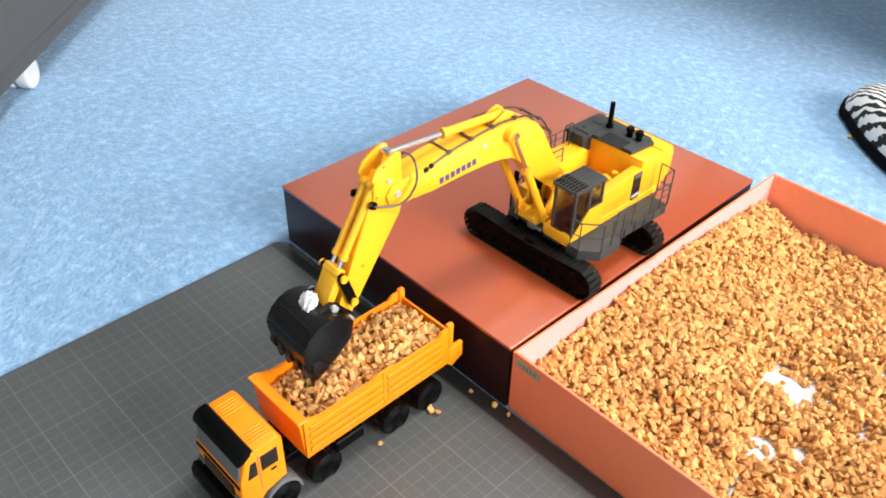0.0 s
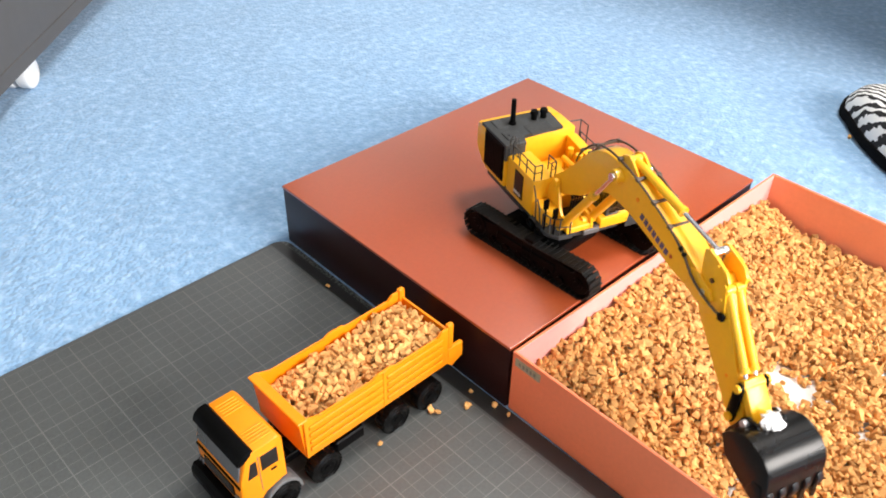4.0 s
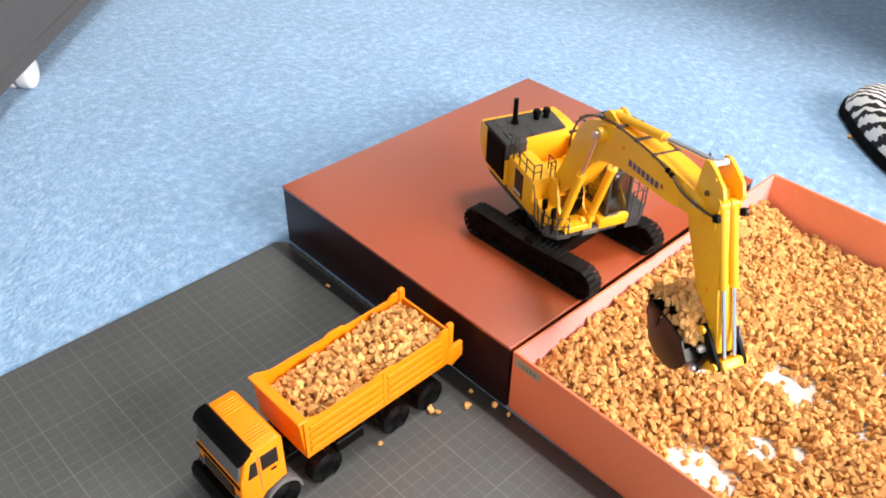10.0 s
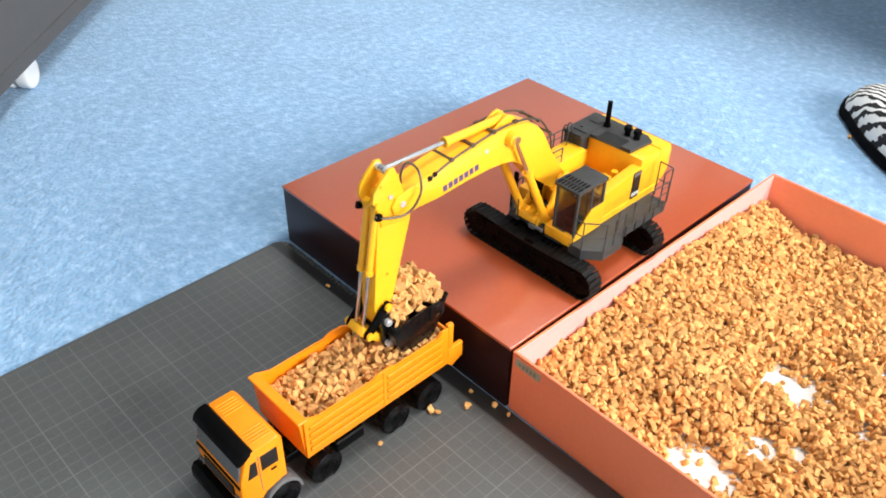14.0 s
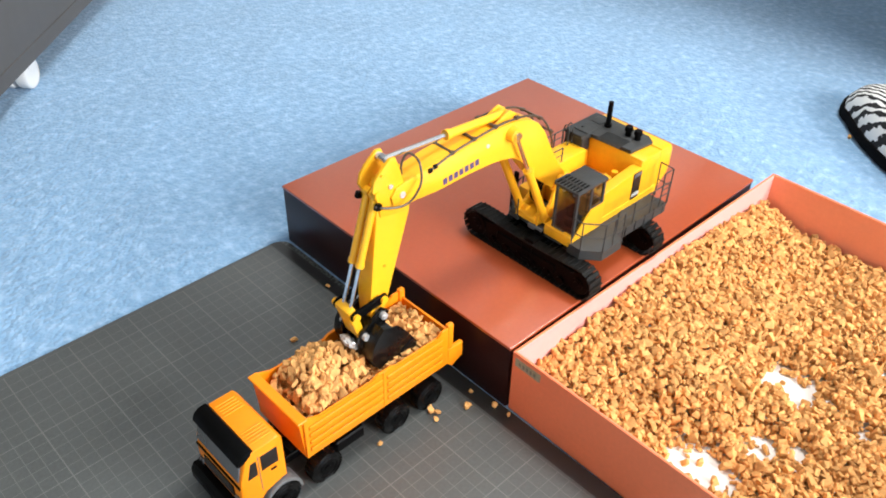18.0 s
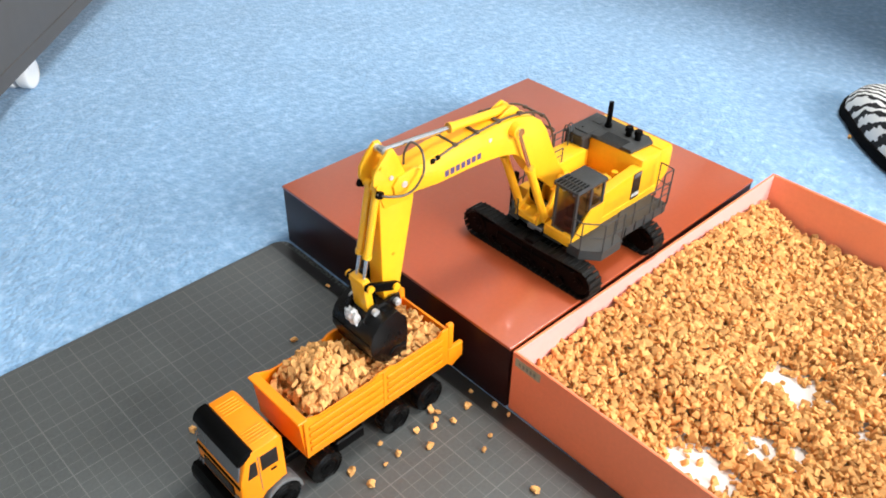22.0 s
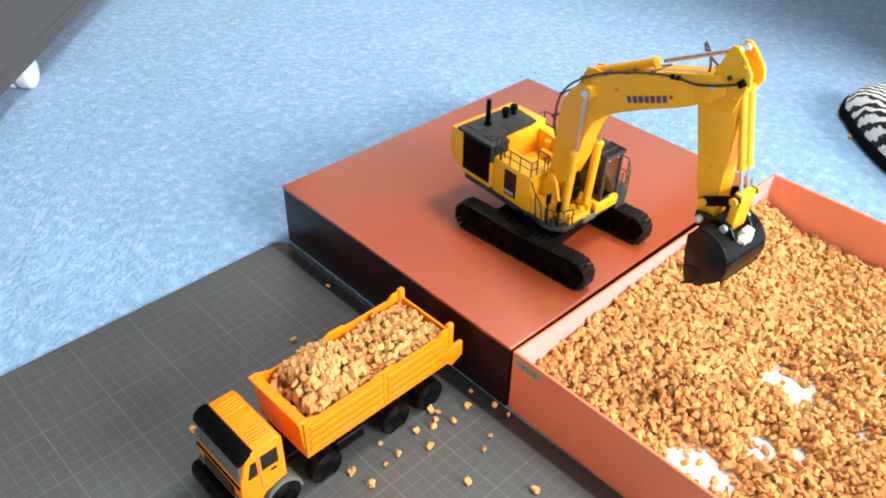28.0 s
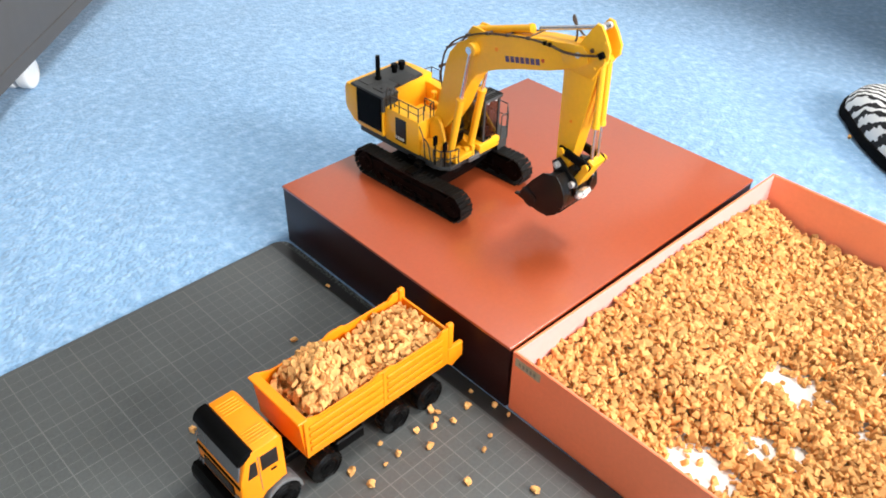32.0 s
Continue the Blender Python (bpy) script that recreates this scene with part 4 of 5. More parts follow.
def build_truck():
    root = new("toy_tipper_truck")
    root.matrix_world = TRUCK
    tagged(root, "orange toy tipper truck with black wheels, loaded with granules", "toy truck")
    W = 27.3
    # chassis
    bm = BM()
    for y in (-9, 6.5):
        bx(bm, -128, 42, y, y + 2.5, 14, 20, 0.4)
    for x in (-120, -90, -60, -30, 0, 20):
        bx(bm, x, x + 3, -9, 9, 14.5, 19, 0.3)
    bx(bm, -50, -26, -22, -10, 9, 19, 1.0)
    bx(bm, -50, -26, 10, 22, 9, 19, 1.0)
    cyl(bm, (-24, -16, 13), (-12, -16, 13), 5, seg=14)
    part("chassis", bm, BLACK, root)
    # dump body
    zb, zt, L = 33.0, 66.4, 126.0
    bm = BM()
    bx(bm, -L, 0, -W + 1.85, W - 1.85, zb - 1.4, zb, 0.2)
    for x in (-110, -80, -50, -20):
        bx(bm, x, x + 4, -W + 3, W - 3, zb - 5, zb - 1.4, 0.4)
    bx(bm, -L, -4, -9, -6, 20, zb - 1, 0.3)
    bx(bm, -L, -4, 6, 9, 20, zb - 1, 0.3)
    bed = part("dump_body", bm, ORANGE, root, "orange ribbed dump body")
    for s in (-1, 1):
        y0, y1 = sorted((s * (W - 1.8), s * W))
        bm = BM()
        prism(bm, [(-L, zb - 1.5), (0, zb - 1.5), (0, zt), (-4, zt), (-12, zt - 4), (-56, zt - 4), (-60, zt - 1.2), (-72, zt - 1.2), (-76, zt - 4), (-114, zt - 4), (-118, zt), (-L, zt)], y0, y1, 0.3)
        part("side_wall", bm, ORANGE, bed)
        for z in (38.5, 45, 51.5, 58):
            for x0, x1 in ((-63, -3), (-118, -67)):
                bm = BM()
                o0, o1 = sorted((s * W, s * (W + 1.3)))
                bx(bm, x0, x1, o0, o1, z - 1.7, z + 1.7, 0.7, seg=2)
                part("side_rib", bm, ORANGE, bed)
        bm = BM()
        bx(bm, -66.6, -63.4, *sorted((s * W, s * (W + 0.7))), zb, zt - 1.4, 0.3)
        part("side_post", bm, ORANGE, bed)
    bm = BM()
    prism(bm, [(-1.8, zb - 1.5), (0.2, zb - 1.5), (2.6, zt - 1), (3.8, zt + 0.6), (-1.6, zt + 0.6), (-2.4, zt - 2)], -W + 1.85, W - 1.85, 0.2)
    part("front_wall", bm, ORANGE, bed)
    bm = BM()
    bx(bm, -2.6, 4.4, -W - 0.6, W + 0.6, zt - 1.0, zt + 0.8, 0.5)
    part("spill_lip", bm, ORANGE, bed)
    bm = BM()
    prism(bm, [(-L - 1.8, zb + 2), (-L, zb - 1.5), (-L + 0.4, zt - 5), (-L - 1.4, zt - 5)], -W + 1.85, W - 1.85, 0.2)
    part("tailgate", bm, ORANGE, bed)
    for s in (-1, 1):
        bm = BM()
        y0, y1 = sorted((s * (W - 3.6), s * (W + 0.6)))
        bx(bm, -L - 3, -L + 2.4, y0, y1, zb + 13.2, zt + 2.2, 1.2, seg=2)
        part("tail_post", bm, ORANGE, bed)
        bm = BM()
        y0, y1 = sorted((s * (W - 3.0), s * (W + 0.5)))
        prism(bm, [(-L - 12.5, zb - 1), (-L - 2, zb - 6), (-L + 2, zb - 1.6), (-L + 2, zb + 13), (-L - 12.5, zb + 12)], y0, y1, 0.4)
        part("tail_wing", bm, ORANGE, bed)
    # cab
    bm = BM()
    prism(bm, [(15, 28), (15, 63.5), (17.5, 66.8), (37, 67), (42.5, 64), (46.5, 46), (47.8, 39), (47.8, 22), (46, 17), (38, 16), (36.5, 22), (32, 27), (26, 28.6)], -25.8, 25.8, 1.6)
    cab = part("cab", bm, ORANGE, root, "orange forward-control cab")
    for y0, y1 in ((-20, -8), (9, 20)):
        for k in range(5):
            bm = BM()
            bx(bm, 19, 34, y0 + k * 2.5, y0 + k * 2.5 + 1.3, 66.7, 67.5, 0.4, seg=2)
            part("roof_rib", bm, ORANGE, cab)
    bm = BM()
    prism(bm, [(42.9, 63), (46.6, 46.4), (47.6, 46.4), (44.4, 63.2)], -23.6, 23.6, 0.2)
    part("windscreen", bm, SCREEN, cab, "dark grey windscreen")
    bm = BM()
    prism(bm, [(35, 67.0), (36.5, 68.8), (41.5, 68.6), (45.2, 66), (47.0, 61.6), (45.8, 60.2), (43.2, 63), (38, 66.6)], -25.9, 25.9, 1.2)
    part("sun_visor", bm, BLACK, cab, "black sun visor across the roof's front edge")
    bm = BM()
    bx(bm, 47.3, 48.3, -25, 25, 40.2, 42.0, 0.2)
    part("front_groove", bm, BLACK, cab)
    bm = BM()
    bx(bm, 47.5, 48.5, -17, 17, 27, 37, 0.3)
    part("grille", bm, BLACK, cab)
    for i in range(4):
        bm = BM()
        bx(bm, 48.3, 49.0, -16, 16, 28.5 + i * 2.5, 29.6 + i * 2.5, 0.2)
        part("grille_slat", bm, DARK, cab)
    for s in (-1, 1):
        y0, y1 = sorted((s * 25.7, s * 26.2))
        bm = BM()
        prism(bm, [(20, 46.5), (20, 59.5), (32, 59.5), (32, 46.5)], y0, y1, 0.1)
        part("side_window", bm, DARKGLASS, cab, "dark side window")
        bm = BM()
        prism(bm, [(35, 45.5), (35, 58), (39, 58), (42, 45.5)], y0, y1, 0.1)
        part("quarter_window", bm, DARKGLASS, cab)
        bm = BM()
        bx(bm, 33.4, 33.8, y0, y1, 29, 61)
        part("door_seam", bm, FENDER, cab)
        bm = BM()
        bx(bm, 22, 26, *sorted((s * 25.8, s * 26.7)), 42, 43.4, 0.2)
        part("door_handle", bm, BLACK, cab)
        bm = BM()
        pts = [(20 + 14.5 * math.cos(a), 10 + 16.0 * math.sin(a)) for a in [math.pi * i / 12 for i in range(13)]]
        pts += [(20 + 13.0 * math.cos(a), 9.6 + 14.2 * math.sin(a)) for a in [math.pi * (12 - i) / 12 for i in range(13)]]
        prism(bm, pts, *sorted((s * 15, s * 27.4)), 0.3)
        part("mudguard", bm, FENDER, cab, "grey arched mudguard")
        bm = BM()
        bx(bm, 47.5, 49.6, *sorted((s * 18, s * 24)), 26, 31, 0.5)
        part("headlight", bm, SCREEN, cab)
    bm = BM()
    prism(bm, [(42, 9), (53, 9), (55, 12), (55, 19), (52.5, 24), (45, 24)], -27, 27, 0.8)
    part("bumper", bm, BLACK, root)
    # wheels
    bm = BM()
    cyl(bm, (0, -4.6, 0), (0, 4.6, 0), 12.2, seg=26)
    bmesh.ops.bevel(bm, geom=[e for e in bm.edges if abs(e.verts[0].co.y - e.verts[1].co.y) < 1e-6], offset=1.1 * MM, segments=2, profile=0.5, affect="EDGES")
    for y in (-4.6, 4.6):
        for r, w in ((11.0, 0.55), (8.4, 0.8), (5.8, 0.5)):
            tube(bm, [(r * math.cos(i * math.pi / 12), y, r * math.sin(i * math.pi / 12)) for i in range(25)], w, 6)
    for i in range(26):
        a = i * math.pi / 13
        cyl(bm, (12.1 * math.cos(a), -4.4, 12.1 * math.sin(a)), (12.1 * math.cos(a), 4.4, 12.1 * math.sin(a)), 0.55, seg=5)
    first = part("tyre", bm, RUBBER, root)
    bm = BM()
    cyl(bm, (0, -4.7, 0), (0, 4.7, 0), 6.6, 6.6, seg=20)
    cyl(bm, (0, -5.6, 0), (0, 5.6, 0), 3.0, 2.6, seg=14)
    for i in range(8):
        a = i * math.pi / 4
        cyl(bm, (4.8 * math.cos(a), -5.1, 4.8 * math.sin(a)), (4.8 * math.cos(a), 5.1, 4.8 * math.sin(a)), 0.6, seg=6)
    rim = part("rim", bm, BLACK, first)
    todo = [(x, s * 22.6) for x in (20.0, -13.8, -75.0, -107.0) for s in (-1, 1)]
    first.matrix_basis = pose(todo[0][0] * MM, todo[0][1] * MM, 9.9 * MM)
    for x, y in todo[1:]:
        t = new("tyre", first.data)
        t.parent = root
        t.matrix_basis = pose(x * MM, y * MM, 9.9 * MM)
        r = new("rim", rim.data)
        r.parent = t
    for x in (20.0, -13.8, -75, -107):
        bm = BM()
        cyl(bm, (x, -20, 9), (x, 20, 9), 2.2, seg=10)
        bx(bm, x - 4, x + 4, -6, 6, 6, 14, 1)
        part("axle", bm, BLACK, root)


build_truck()


def load_height(x, y):
    """Height of the load in the truck's bed before the last bucketful, from the bed's front end back."""
    return 59 + 5.0 * hump(x, -99, 25) + 1.0 * hump(x, -40, 20) - 2.5 * hump(x, -6, 14) - 4 * (y / 24) ** 2 + 2 * noise.noise(Vector((x / 14, y / 14, 1)))


def fill_truck():
    rng = random.Random(3)
    spots = []
    for layer in range(3):
        x = -4.0
        while x > -123:
            y = -23.0
            while y < 23.5:
                xx, yy = max(-121, min(-5.5, x + rng.uniform(-2, 2))), max(-21.6, min(21.6, y + rng.uniform(-2, 2)))
                size = rng.choice((3.6, 4.4, 5.2, 6.0, 7.0))
                spots.append((TRUCK @ Vector((xx * MM, yy * MM, (load_height(xx, yy) - layer * 4.0 - 2 + rng.uniform(-1.5, 1.5)) * MM)), size * MM))
                y += 4.2
            x -= 4.2
    granule_heap("granule_load", spots, "load of tan granules heaped in the orange truck bed", 33)


fill_truck()


# ---- edges of the room: low cabinet on castors, slipper
def build_cabinet():
    root = new("low_cabinet")
    a = math.atan2(0.6998 - 0.4979, 0.3541 - 0.1529)
    root.matrix_world = pose(0.1529, 0.4979, 0, 0, 0, math.degrees(a))
    tagged(root, "grey-brown low cabinet on white castors", "cabinet")
    bm = BM()
    bx(bm, -600, 700, 0, 420, 40, 58, 0.5)
    part("base_panel", bm, CABINET, root)
    bm = BM()
    bx(bm, -600, 700, 0.6, 420, 58.2, 520, 0.4)
    part("body", bm, CABINET, root)
    bm = BM()
    bx(bm, -598, 698, 2, 420, 520.5, 540, 1.5)
    part("top_board", bm, CABINET, root)
    for x in (104, 640, -540):
        bm = BM()
        for y in (14, 34):
            cyl(bm, (x, y, 19), (x, y + 14, 19), 19, seg=28)
            bmesh.ops.bevel(bm, geom=[e for e in bm.edges if abs(e.verts[0].co.y - e.verts[1].co.y) < 1e-6 and e.calc_length() < 0.006], offset=2.5 * MM, segments=2, profile=0.5, affect="EDGES")
        bx(bm, x - 14, x + 10, 16, 46, 20, 39.5, 4)
        part("castor", bm, CASTOR, root, "white plastic castor")


build_cabinet()


# unseen slab and side block, added only to throw shade on the carpet's corner
def build_shade_blocker():
    root = new("shade_blocker")
    root.matrix_world = pose(1.045, -0.75, 0)
    tagged(root, "unseen dark slab on legs, added to shade the carpet's far corner", "desk")
    bm = BM()
    bx(bm, -35, 1300, 0, 960, 690, 720, 3)
    part("blocker_top", bm, CABINET, root)
    for x, y in ((430, 900), (1240, 60), (1240, 900)):
        bm = BM()
        bx(bm, x, x + 40, y, y + 40, 0, 690, 2)
        part("blocker_leg", bm, CABINET, root)
    bm = BM()
    bx(bm, -30, 560, 20, 430, 30, 688, 3)
    part("blocker_pedestal", bm, CABINET, root)


build_shade_blocker()


def build_slipper():
    root = new("zebra_slipper")
    root.matrix_world = pose(0.938, -0.114, 0, 0, 0, 229)
    tagged(root, "black-and-white zebra-patterned slipper with black trim on the carpet", "slipper")
    # outline of the sole from the toe, in its own space (mm), x away from the toe
    out = []
    for i in range(40):
        a = 2 * math.pi * i / 40
        u = 135 - 135 * math.cos(a)
        v = 50 * math.sin(a) * (1 + 0.12 * math.cos(a))
        sq = 1.12 if abs(math.cos(a)) > 0.6 else 1.0
        out.append((u, v * sq))
    def ring(scale, dx=0):
        return [((u - 135) * scale + 135 + dx, v * scale) for u, v in out]
    def shell(rings, close):
        bm = BM()
        prev = None
        for sc, z, dx in rings:
            r = [bm.verts.new((x * MM, y * MM, z * MM)) for x, y in ring(sc, dx)]
            if prev:
                for i in range(40):
                    j = (i + 1) % 40
                    bm.faces.new((prev[i], prev[j], r[j], r[i]))
            elif close:
                bm.faces.new(r[::-1])
            prev = r
        bm.faces.new(prev)
        return bm
    part("sole", shell([(0.95, 0.6, 0), (0.985, 2.5, 0), (1.0, 6, 0), (0.998, 9, 0), (0.99, 12, 0), (0.975, 14, 0), (0.94, 15, 0)], True), BLACKFUR, root, "thick black sole and trim")
    bm = shell([(0.95, 14, 0), (0.94, 20, 0), (0.86, 33, 2), (0.78, 39, 3), (0.66, 43.5, 4), (0.45, 47, 4), (0.2, 48, 4)], False)
    part("upper", bm, ZEBRA, root, "zebra plush upper")


build_slipper()


# ---- loose granules that move or fall, each a thing of its own
PIECES = []
for k, (vs, fs) in enumerate(SHAPES[2:30]):
    me = bpy.data.meshes.new("granule")
    me.from_pydata([tuple(v) for v in vs], [], fs)
    me.materials.append(GRANULE_ONE)
    PIECES.append(me)


def granule(seed, group, label):
    rng = random.Random(seed)
    ob = new("granule", PIECES[rng.randrange(16, 28) if group == "spilled granules" else rng.randrange(19)])
    k = rng.choice((4.2, 5.0, 5.8, 6.6)) * MM
    if group == "spilled granules":
        k *= 0.86
    ob.scale = (k, k, k)
    return tagged(ob, label, "granule", group)


# ---- what moves
SWING = [(0, -182.1), (0.5, -182.7), (1.0, -178.7), (1.5, -157.7), (2.0, -135.7), (2.5, -113.3), (3.0, -102.5), (3.5, -104), (4.3, -112), (5.5, -112.9), (7.5, -112.3), (9.0, -111.7), (10.0, -111.6), (10.5, -130.6), (11.0, -155.0), (11.5, -176.7), (12.0, -180.9), (13.0, -180.0), (14.0, -180.1), (17, -180.7), (23.0, -181.2), (23.5, -182.2), (24.0, -171.0), (24.5, -148.5), (25.0, -124.7), (25.5, -100.3), (26.2, -97.5), (27.5, -97.5), (28.0, -94.3), (29.0, -93.6), (30.0, -94.8), (30.4, -97), (31.0, -105.6), (31.5, -94.0), (32.0, -88.2)]
BOOM_A = [(0, 18.9), (0.5, 24.7), (1.0, 37.1), (1.5, 51.4), (2.0, 51.2), (2.5, 42.8), (3.0, 26.2), (3.5, 15), (4.2, 6), (5.5, 4.8), (8.5, 4.2), (9.0, 16.2), (9.5, 25), (10.0, 27.0), (10.5, 28.5), (11.0, 29.0), (12.0, 28.5), (12.5, 26.5), (13.0, 22.7), (14.0, 17.4), (16.5, 17.8), (19, 20.1), (21, 20.4), (22, 21.6), (23.0, 28.9), (23.5, 40.3), (24.0, 56.0), (24.5, 59.5), (25.0, 58.7), (25.5, 59.1), (26.4, 49), (27.5, 46.5), (29, 46.0), (31.0, 45.2), (31.5, 47.0), (32.0, 37.7)]
ARM_A = [(0, -60.4), (0.5, -54.9), (1.0, -42.9), (1.5, -25), (2.0, -18), (2.5, -42), (3.0, -50.7), (3.5, -50), (4.5, -58), (5.5, -63.1), (6, -64.0), (7.0, -63), (7.5, -69.8), (8.0, -96.6), (8.3, -101.3), (8.5, -101.0), (9.0, -82.8), (10.0, -65.2), (11.0, -66.0), (12.0, -69.6), (13.0, -74.5), (14.0, -79.1), (17.0, -75.4), (19, -78.3), (21, -77.6), (22.0, -83.6), (23.0, -81.3), (23.5, -71.5), (24.0, -61.0), (24.5, -54.9), (25.0, -45), (25.5, -49), (26.5, -72), (27.5, -79.8), (29.0, -82.4), (30.0, -80.8), (31.0, -82.8), (31.5, -80.5), (32.0, -93.0)]
BUCKET_A = [(0, -43.2), (0.5, -31.4), (1.0, -25.2), (1.5, -10), (2.0, -10), (2.5, -25), (3.0, -28.0), (5.5, -25.9), (6.0, -35.5), (7.0, -63.1), (7.5, -66), (8.0, -110.5), (8.5, -135.0), (9.0, -182.0), (9.6, -190), (10.0, -196.0), (10.5, -190), (11.0, -184.8), (12.0, -184.2), (14.6, -186.4), (15.4, -165), (16.5, -136), (17.0, -133.3), (19, -124.6), (20, -109.1), (21, -97.8), (22.0, -94.2), (23.0, -56.5), (23.5, -49.4), (24.0, -37.2), (25.0, -30.5), (25.5, -62), (26.5, -84), (27.5, -88.3), (29.0, -89.6), (31.0, -89.5), (31.5, -92), (32.0, -133.5)]
# excavator on the box: seconds, place, heading
DRIVE = [(0, 0.3793, -0.0946, -90.0), (27.55, 0.3793, -0.0946, -90.0), (28.0, 0.3815, -0.0822, -87.0), (29.0, 0.3779, -0.0227, -85.2), (30.0, 0.3750, 0.0361, -84.6), (30.45, 0.3752, 0.0414, -86.0), (31.0, 0.3756, 0.0420, -87.3), (32.0, 0.3755, 0.0410, -86.8)]


def glide(rows, t, k=1):
    """Smooth value between the rows with no overshoot."""
    if t <= rows[0][0]:
        return rows[0][k]
    if t >= rows[-1][0]:
        return rows[-1][k]
    i = max(j for j in range(len(rows) - 1) if rows[j][0] <= t)
    slope = lambda j: (rows[j + 1][k] - rows[j][k]) / (rows[j + 1][0] - rows[j][0])

    def tangent(j):
        if j == 0 or j == len(rows) - 1:
            return 0.0
        a, b = slope(j - 1), slope(j)
        return 0.0 if a * b <= 0 else 2 * a * b / (a + b)

    h = rows[i + 1][0] - rows[i][0]
    s = (t - rows[i][0]) / h
    a, b = rows[i][k], rows[i + 1][k]
    return (2 * s ** 3 - 3 * s * s + 1) * a + (s ** 3 - 2 * s * s + s) * h * tangent(i) + (3 * s * s - 2 * s ** 3) * b + (s ** 3 - s * s) * h * tangent(i + 1)


def body_pose(t):
    return pose(glide(DRIVE, t, 1), glide(DRIVE, t, 2), H0, 0, 0, glide(DRIVE, t, 3))


def planar(p, a, y=0.0):
    """A pose in the swing plane: place in millimetres and angle up from forwards."""
    return pose(p[0] * MM, y * MM, p[1] * MM, 0, -math.degrees(a), 0)


def joints(t):
    """All poses of the moving parts in the swing frame."""
    al, be, ga = radians(glide(BOOM_A, t)), radians(glide(ARM_A, t)), radians(glide(BUCKET_A, t))
    tip = add2(FOOT, turn2(al, (BOOM_L, 0)))
    pin = add2(tip, turn2(be, (ARM_L, 0)))
    k = add2(tip, turn2(be, LINK_PIN))
    l = add2(pin, turn2(ga, BUCKET_PIN))
    dx, dz = l[0] - k[0], l[1] - k[1]
    d = min(math.hypot(dx, dz), LINK_A + LINK_B - 0.01)
    mu = math.atan2(dz, dx) + math.acos(max(-1, min(1, (LINK_A ** 2 + d * d - LINK_B ** 2) / (2 * LINK_A * d))))
    m = add2(k, turn2(mu, (LINK_A, 0)))

    def between(a, b, y):
        w = math.atan2(b[1] - a[1], b[0] - a[0])
        return planar(a, w, y), planar(b, w + math.pi, y)

    out = {"sup": pose(0, 0, 0), "boom": planar(FOOT, al), "arm": planar(tip, be), "bucket": planar(pin, ga)}
    for key, y in (("l", BOOM_Y + 12.6), ("r", BOOM_Y - 12.6)):
        out["bc_" + key], out["br_" + key] = between(CYL_BASE, add2(FOOT, turn2(al, BOOM_PIN)), y)
    out["ac"], out["ar"] = between(add2(FOOT, turn2(al, ARMCYL_BASE)), add2(tip, turn2(be, ARM_HORN)), BOOM_Y)
    for key, y in (("l", BOOM_Y + 3.6), ("r", BOOM_Y - 3.6)):
        out["kc_" + key], out["kr_" + key] = between(add2(tip, turn2(be, BUCKETCYL_BASE)), m, y)
    out["rk_l"] = out["rk_r"] = planar(k, mu, BOOM_Y)
    out["link"] = planar(m, math.atan2(l[1] - m[1], l[0] - m[0]), BOOM_Y)
    return out


def swing_pose(t):
    """The swing frame in the excavator's own space."""
    return pose(0, 0, 0, 0, 0, glide(SWING, t) - glide(DRIVE, t, 3))


def bucket_world(t):
    return body_pose(t) @ swing_pose(t) @ joints(t)["bucket"]


def tumble(m, seed, k):
    r = random.Random(seed)
    return m @ pose(0, 0, 0, r.uniform(-40, 40) * k, r.uniform(-40, 40) * k, r.uniform(-40, 40) * k)


def motions():
    times = [i / 10 for i in range(321)]
    walk(EXCAVATOR, [(t, body_pose(t)) for t in (0.0, 27.5)] + [(t, body_pose(t)) for t in times if 27.5 < t])
    poses = {key: [] for key in EX_PARTS}
    for t in times:
        sw, j = swing_pose(t), joints(t)
        for key in EX_PARTS:
            poses[key].append((t, sw @ j[key]))
    for key, ob in EX_PARTS.items():
        walk(ob, poses[key])
    # tracks roll while the machine drives
    drive = [0.0, 27.5] + [27.5 + 0.2 * i for i in range(1, 17)] + [32.0]
    start = -0.0946
    for ob, s, y in EX_SHOES:
        roll = lambda t: (glide(DRIVE, t, 2) - start) * 1000
        if isinstance(s, float) and abs(s) < 1:
            walk(ob, [(t, shoe_pose(s, y, roll(t))) for t in drive])
        else:
            walk(ob, [(t, pose(s * MM, y * MM, 12.9 * MM, 0, -math.degrees(roll(t) / 12.4), 0)) for t in drive])
    scoop()


CRUMB = (0.8398, -0.1481)  # one piece that strayed on to the carpet


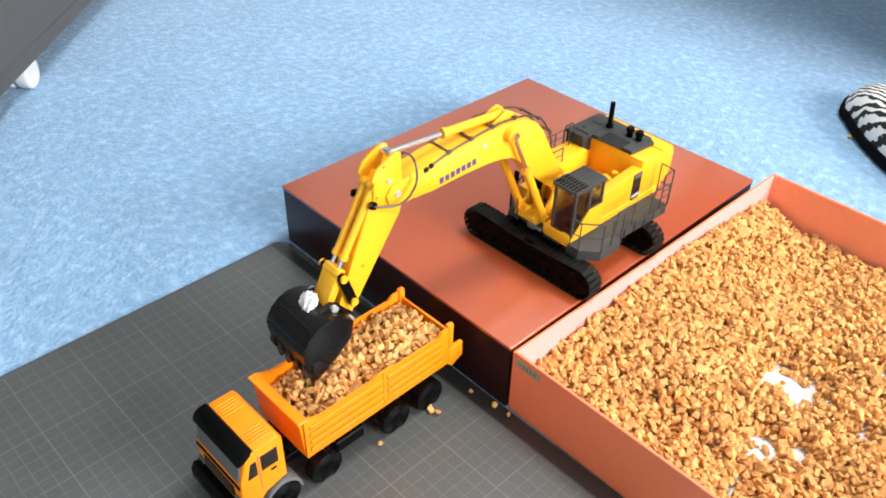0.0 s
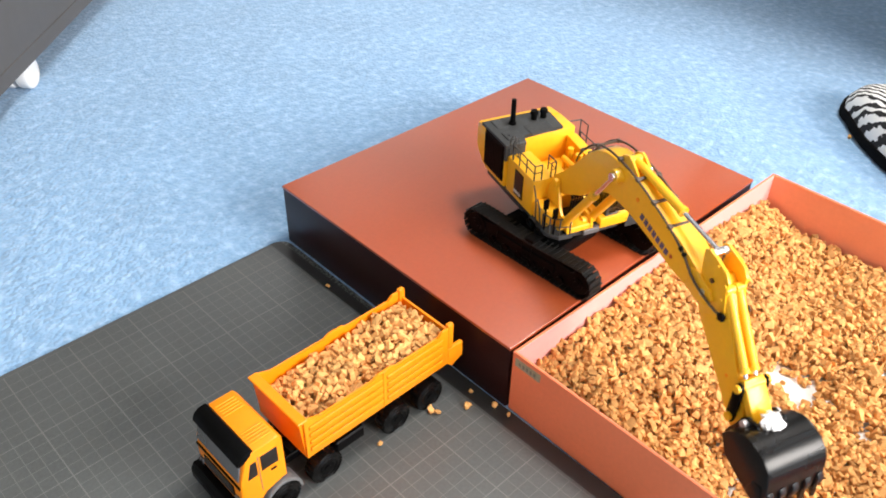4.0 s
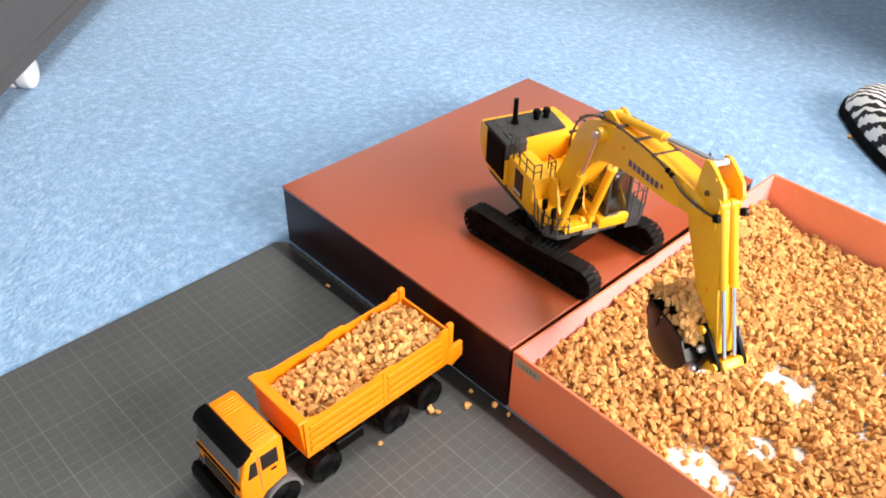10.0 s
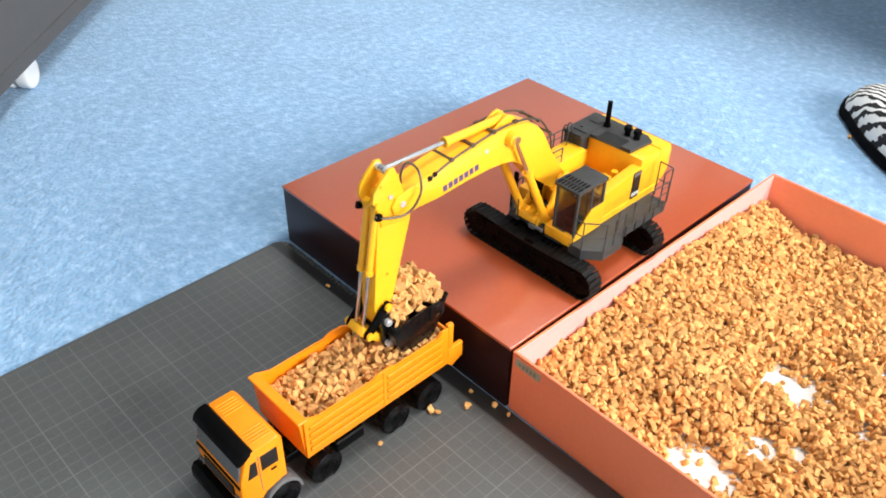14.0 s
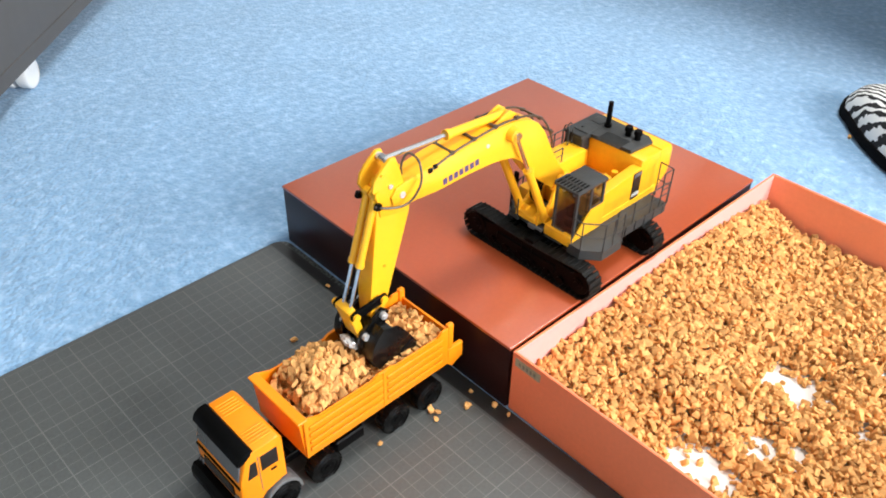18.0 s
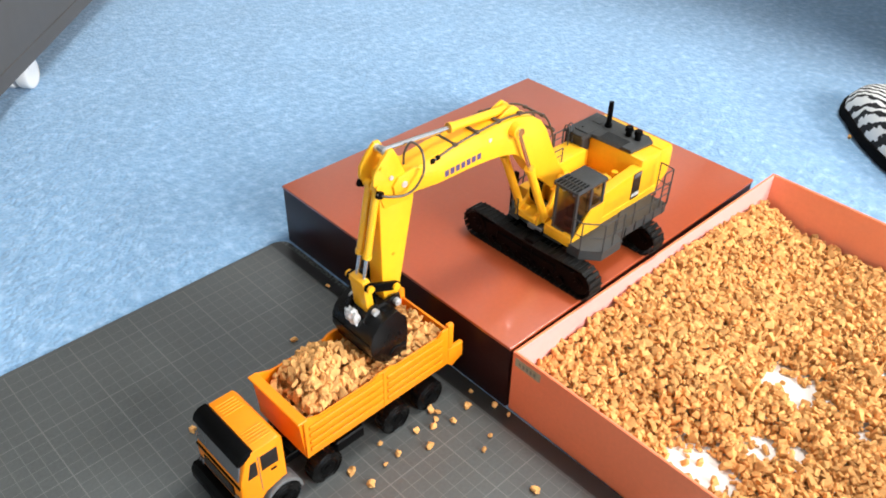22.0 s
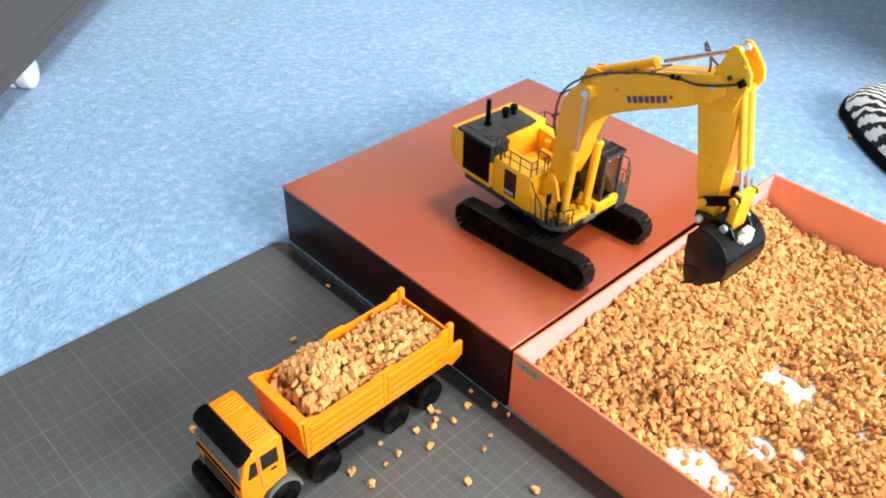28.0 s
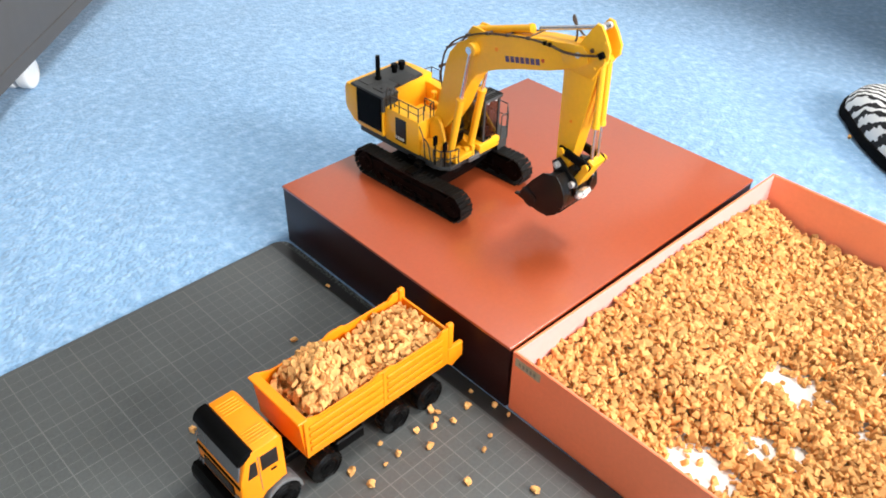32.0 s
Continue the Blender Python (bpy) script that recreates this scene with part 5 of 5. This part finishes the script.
def scoop():
    """The bucketful: dug from the tray, carried, tipped into the truck, and the pieces that spill."""
    rng = random.Random(8)
    for i in range(300):
        ob = granule(500 + i, "scooped granules", "tan granule carried by the bucket from tray to truck")
        # slot in the bucket, in the bucket's space (mm)
        fx, fy = rng.uniform(3, 46), rng.uniform(-18, 18)
        heap = 22 * hump(fy, 0, 20) * hump(fx, 24, 22)
        depth = rng.choice((0, 0, 0, 1, 1.6))
        slot = pose(fx * MM, (BOOM_Y + fy) * MM, (4 - heap + depth * 6.5) * MM, rng.uniform(0, 90), rng.uniform(0, 90), rng.uniform(0, 90))
        u, v = DIG[0] + DIG[2] * rng.uniform(-1, 1), DIG[1] + DIG[3] * rng.uniform(-1, 1)
        rest = TRAY @ pose(u * MM, v * MM, rng.uniform(5, 11) * MM, rng.uniform(0, 90), rng.uniform(0, 90), rng.uniform(0, 90))
        x, y = rng.triangular(-66, -6, -32), rng.uniform(-21.5, 21.5)
        z = load_height(x, y) + 17.0 * hump(x, -34, 25) * hump(y, -4, 26) * rng.choice((0.25, 0.55, 0.8, 1, 1)) + 1
        end = TRUCK @ pose(x * MM, y * MM, z * MM, rng.uniform(0, 90), rng.uniform(0, 90), rng.uniform(0, 90))
        lift, drop = 7.2 + 0.65 * (v - DIG[1] + DIG[3]) / (2 * DIG[3]) + rng.uniform(0, 0.1), 15.0 + rng.uniform(0, 1.0)
        rows = [(0.0, rest), (lift, rest), (lift + 0.3, bucket_world(lift + 0.3) @ slot)]
        t = math.ceil((lift + 0.38) * 5) / 5
        while t < drop:
            if t < 12.0 or t > 13 and t < 14:
                rows.append((t, bucket_world(t) @ slot))
            elif abs(t * 2 - round(t * 2)) < 1e-6:
                rows.append((t, bucket_world(t) @ slot))
            t = round(t + 0.2, 3)
        rows += [(drop, bucket_world(drop) @ slot), (drop + 0.35, end), (32.0, end)]
        walk(ob, [r for k, r in enumerate(rows) if k == 0 or r[0] > rows[k - 1][0] + 0.05])
    # pieces lying on the mat from the start, then those that spill one by one
    still = ((0.1662, -0.1201), (0.2158, -0.1268), (0.2477, -0.1287), (0.2506, -0.1504), (0.2514, -0.1637), (0.2130, -0.1225))
    for i, (x, y) in enumerate(still):
        ob = granule(40 + i, "spilled granules", "stray tan granule lying on the grey mat")
        m = pose(x, y, 0.0048, 20 * i, 35 * i, 50 * i)
        walk(ob, [(0.0, m), (32.0, m)])
    ob = granule(66, "spilled granules", "stray tan granule lying on the blue carpet")
    m = pose(CRUMB[0], CRUMB[1], 0.0022, 15, 40, 10)
    walk(ob, [(0.0, m), (32.0, m)])
    spill = ((1.3, 0.236, -0.1368), (1.4, 0.2437, 0.0401), (18.3, 0.2183, -0.1401), (18.4, 0.2279, -0.168), (18.3, 0.2157, -0.1736), (21.4, 0.2043, -0.1342), (21.5, 0.1902, -0.1452), (19.4, 0.1702, -0.1352), (21.3, 0.1574, -0.1363), (21.6, 0.137, -0.125), (21.5, 0.1406, -0.142), (22.6, 0.1884, -0.1842), (21.7, 0.2165, -0.2197), (15.6, 0.1835, 0.0057), (18.2, 0.0783, -0.0204), (17.8, 0.2100, -0.1310), (19.6, 0.1930, -0.1290))
    for i, (t, x, y) in enumerate(spill):
        ob = granule(70 + i, "spilled granules", "stray tan granule that fell beside the truck")
        m = pose(x, y, 0.0048, 25 * i, 15 * i, 40 * i)
        side = -19 if y > -0.09 else 19
        a = TRUCK @ pose(-(x - 0.1098) * 1000 * MM if 0.115 < x < 0.23 else -60 * MM, side * MM, 56 * MM, 30 * i, 20 * i, 0)
        top = a.copy()
        top.translation = (a.translation + m.translation) / 2 + Vector((0, 0, 0.028))
        walk(ob, [(0.0, a), (t - 0.25, a), (t - 0.1, top), (t + 0.1, m), (32.0, m)])


motions()
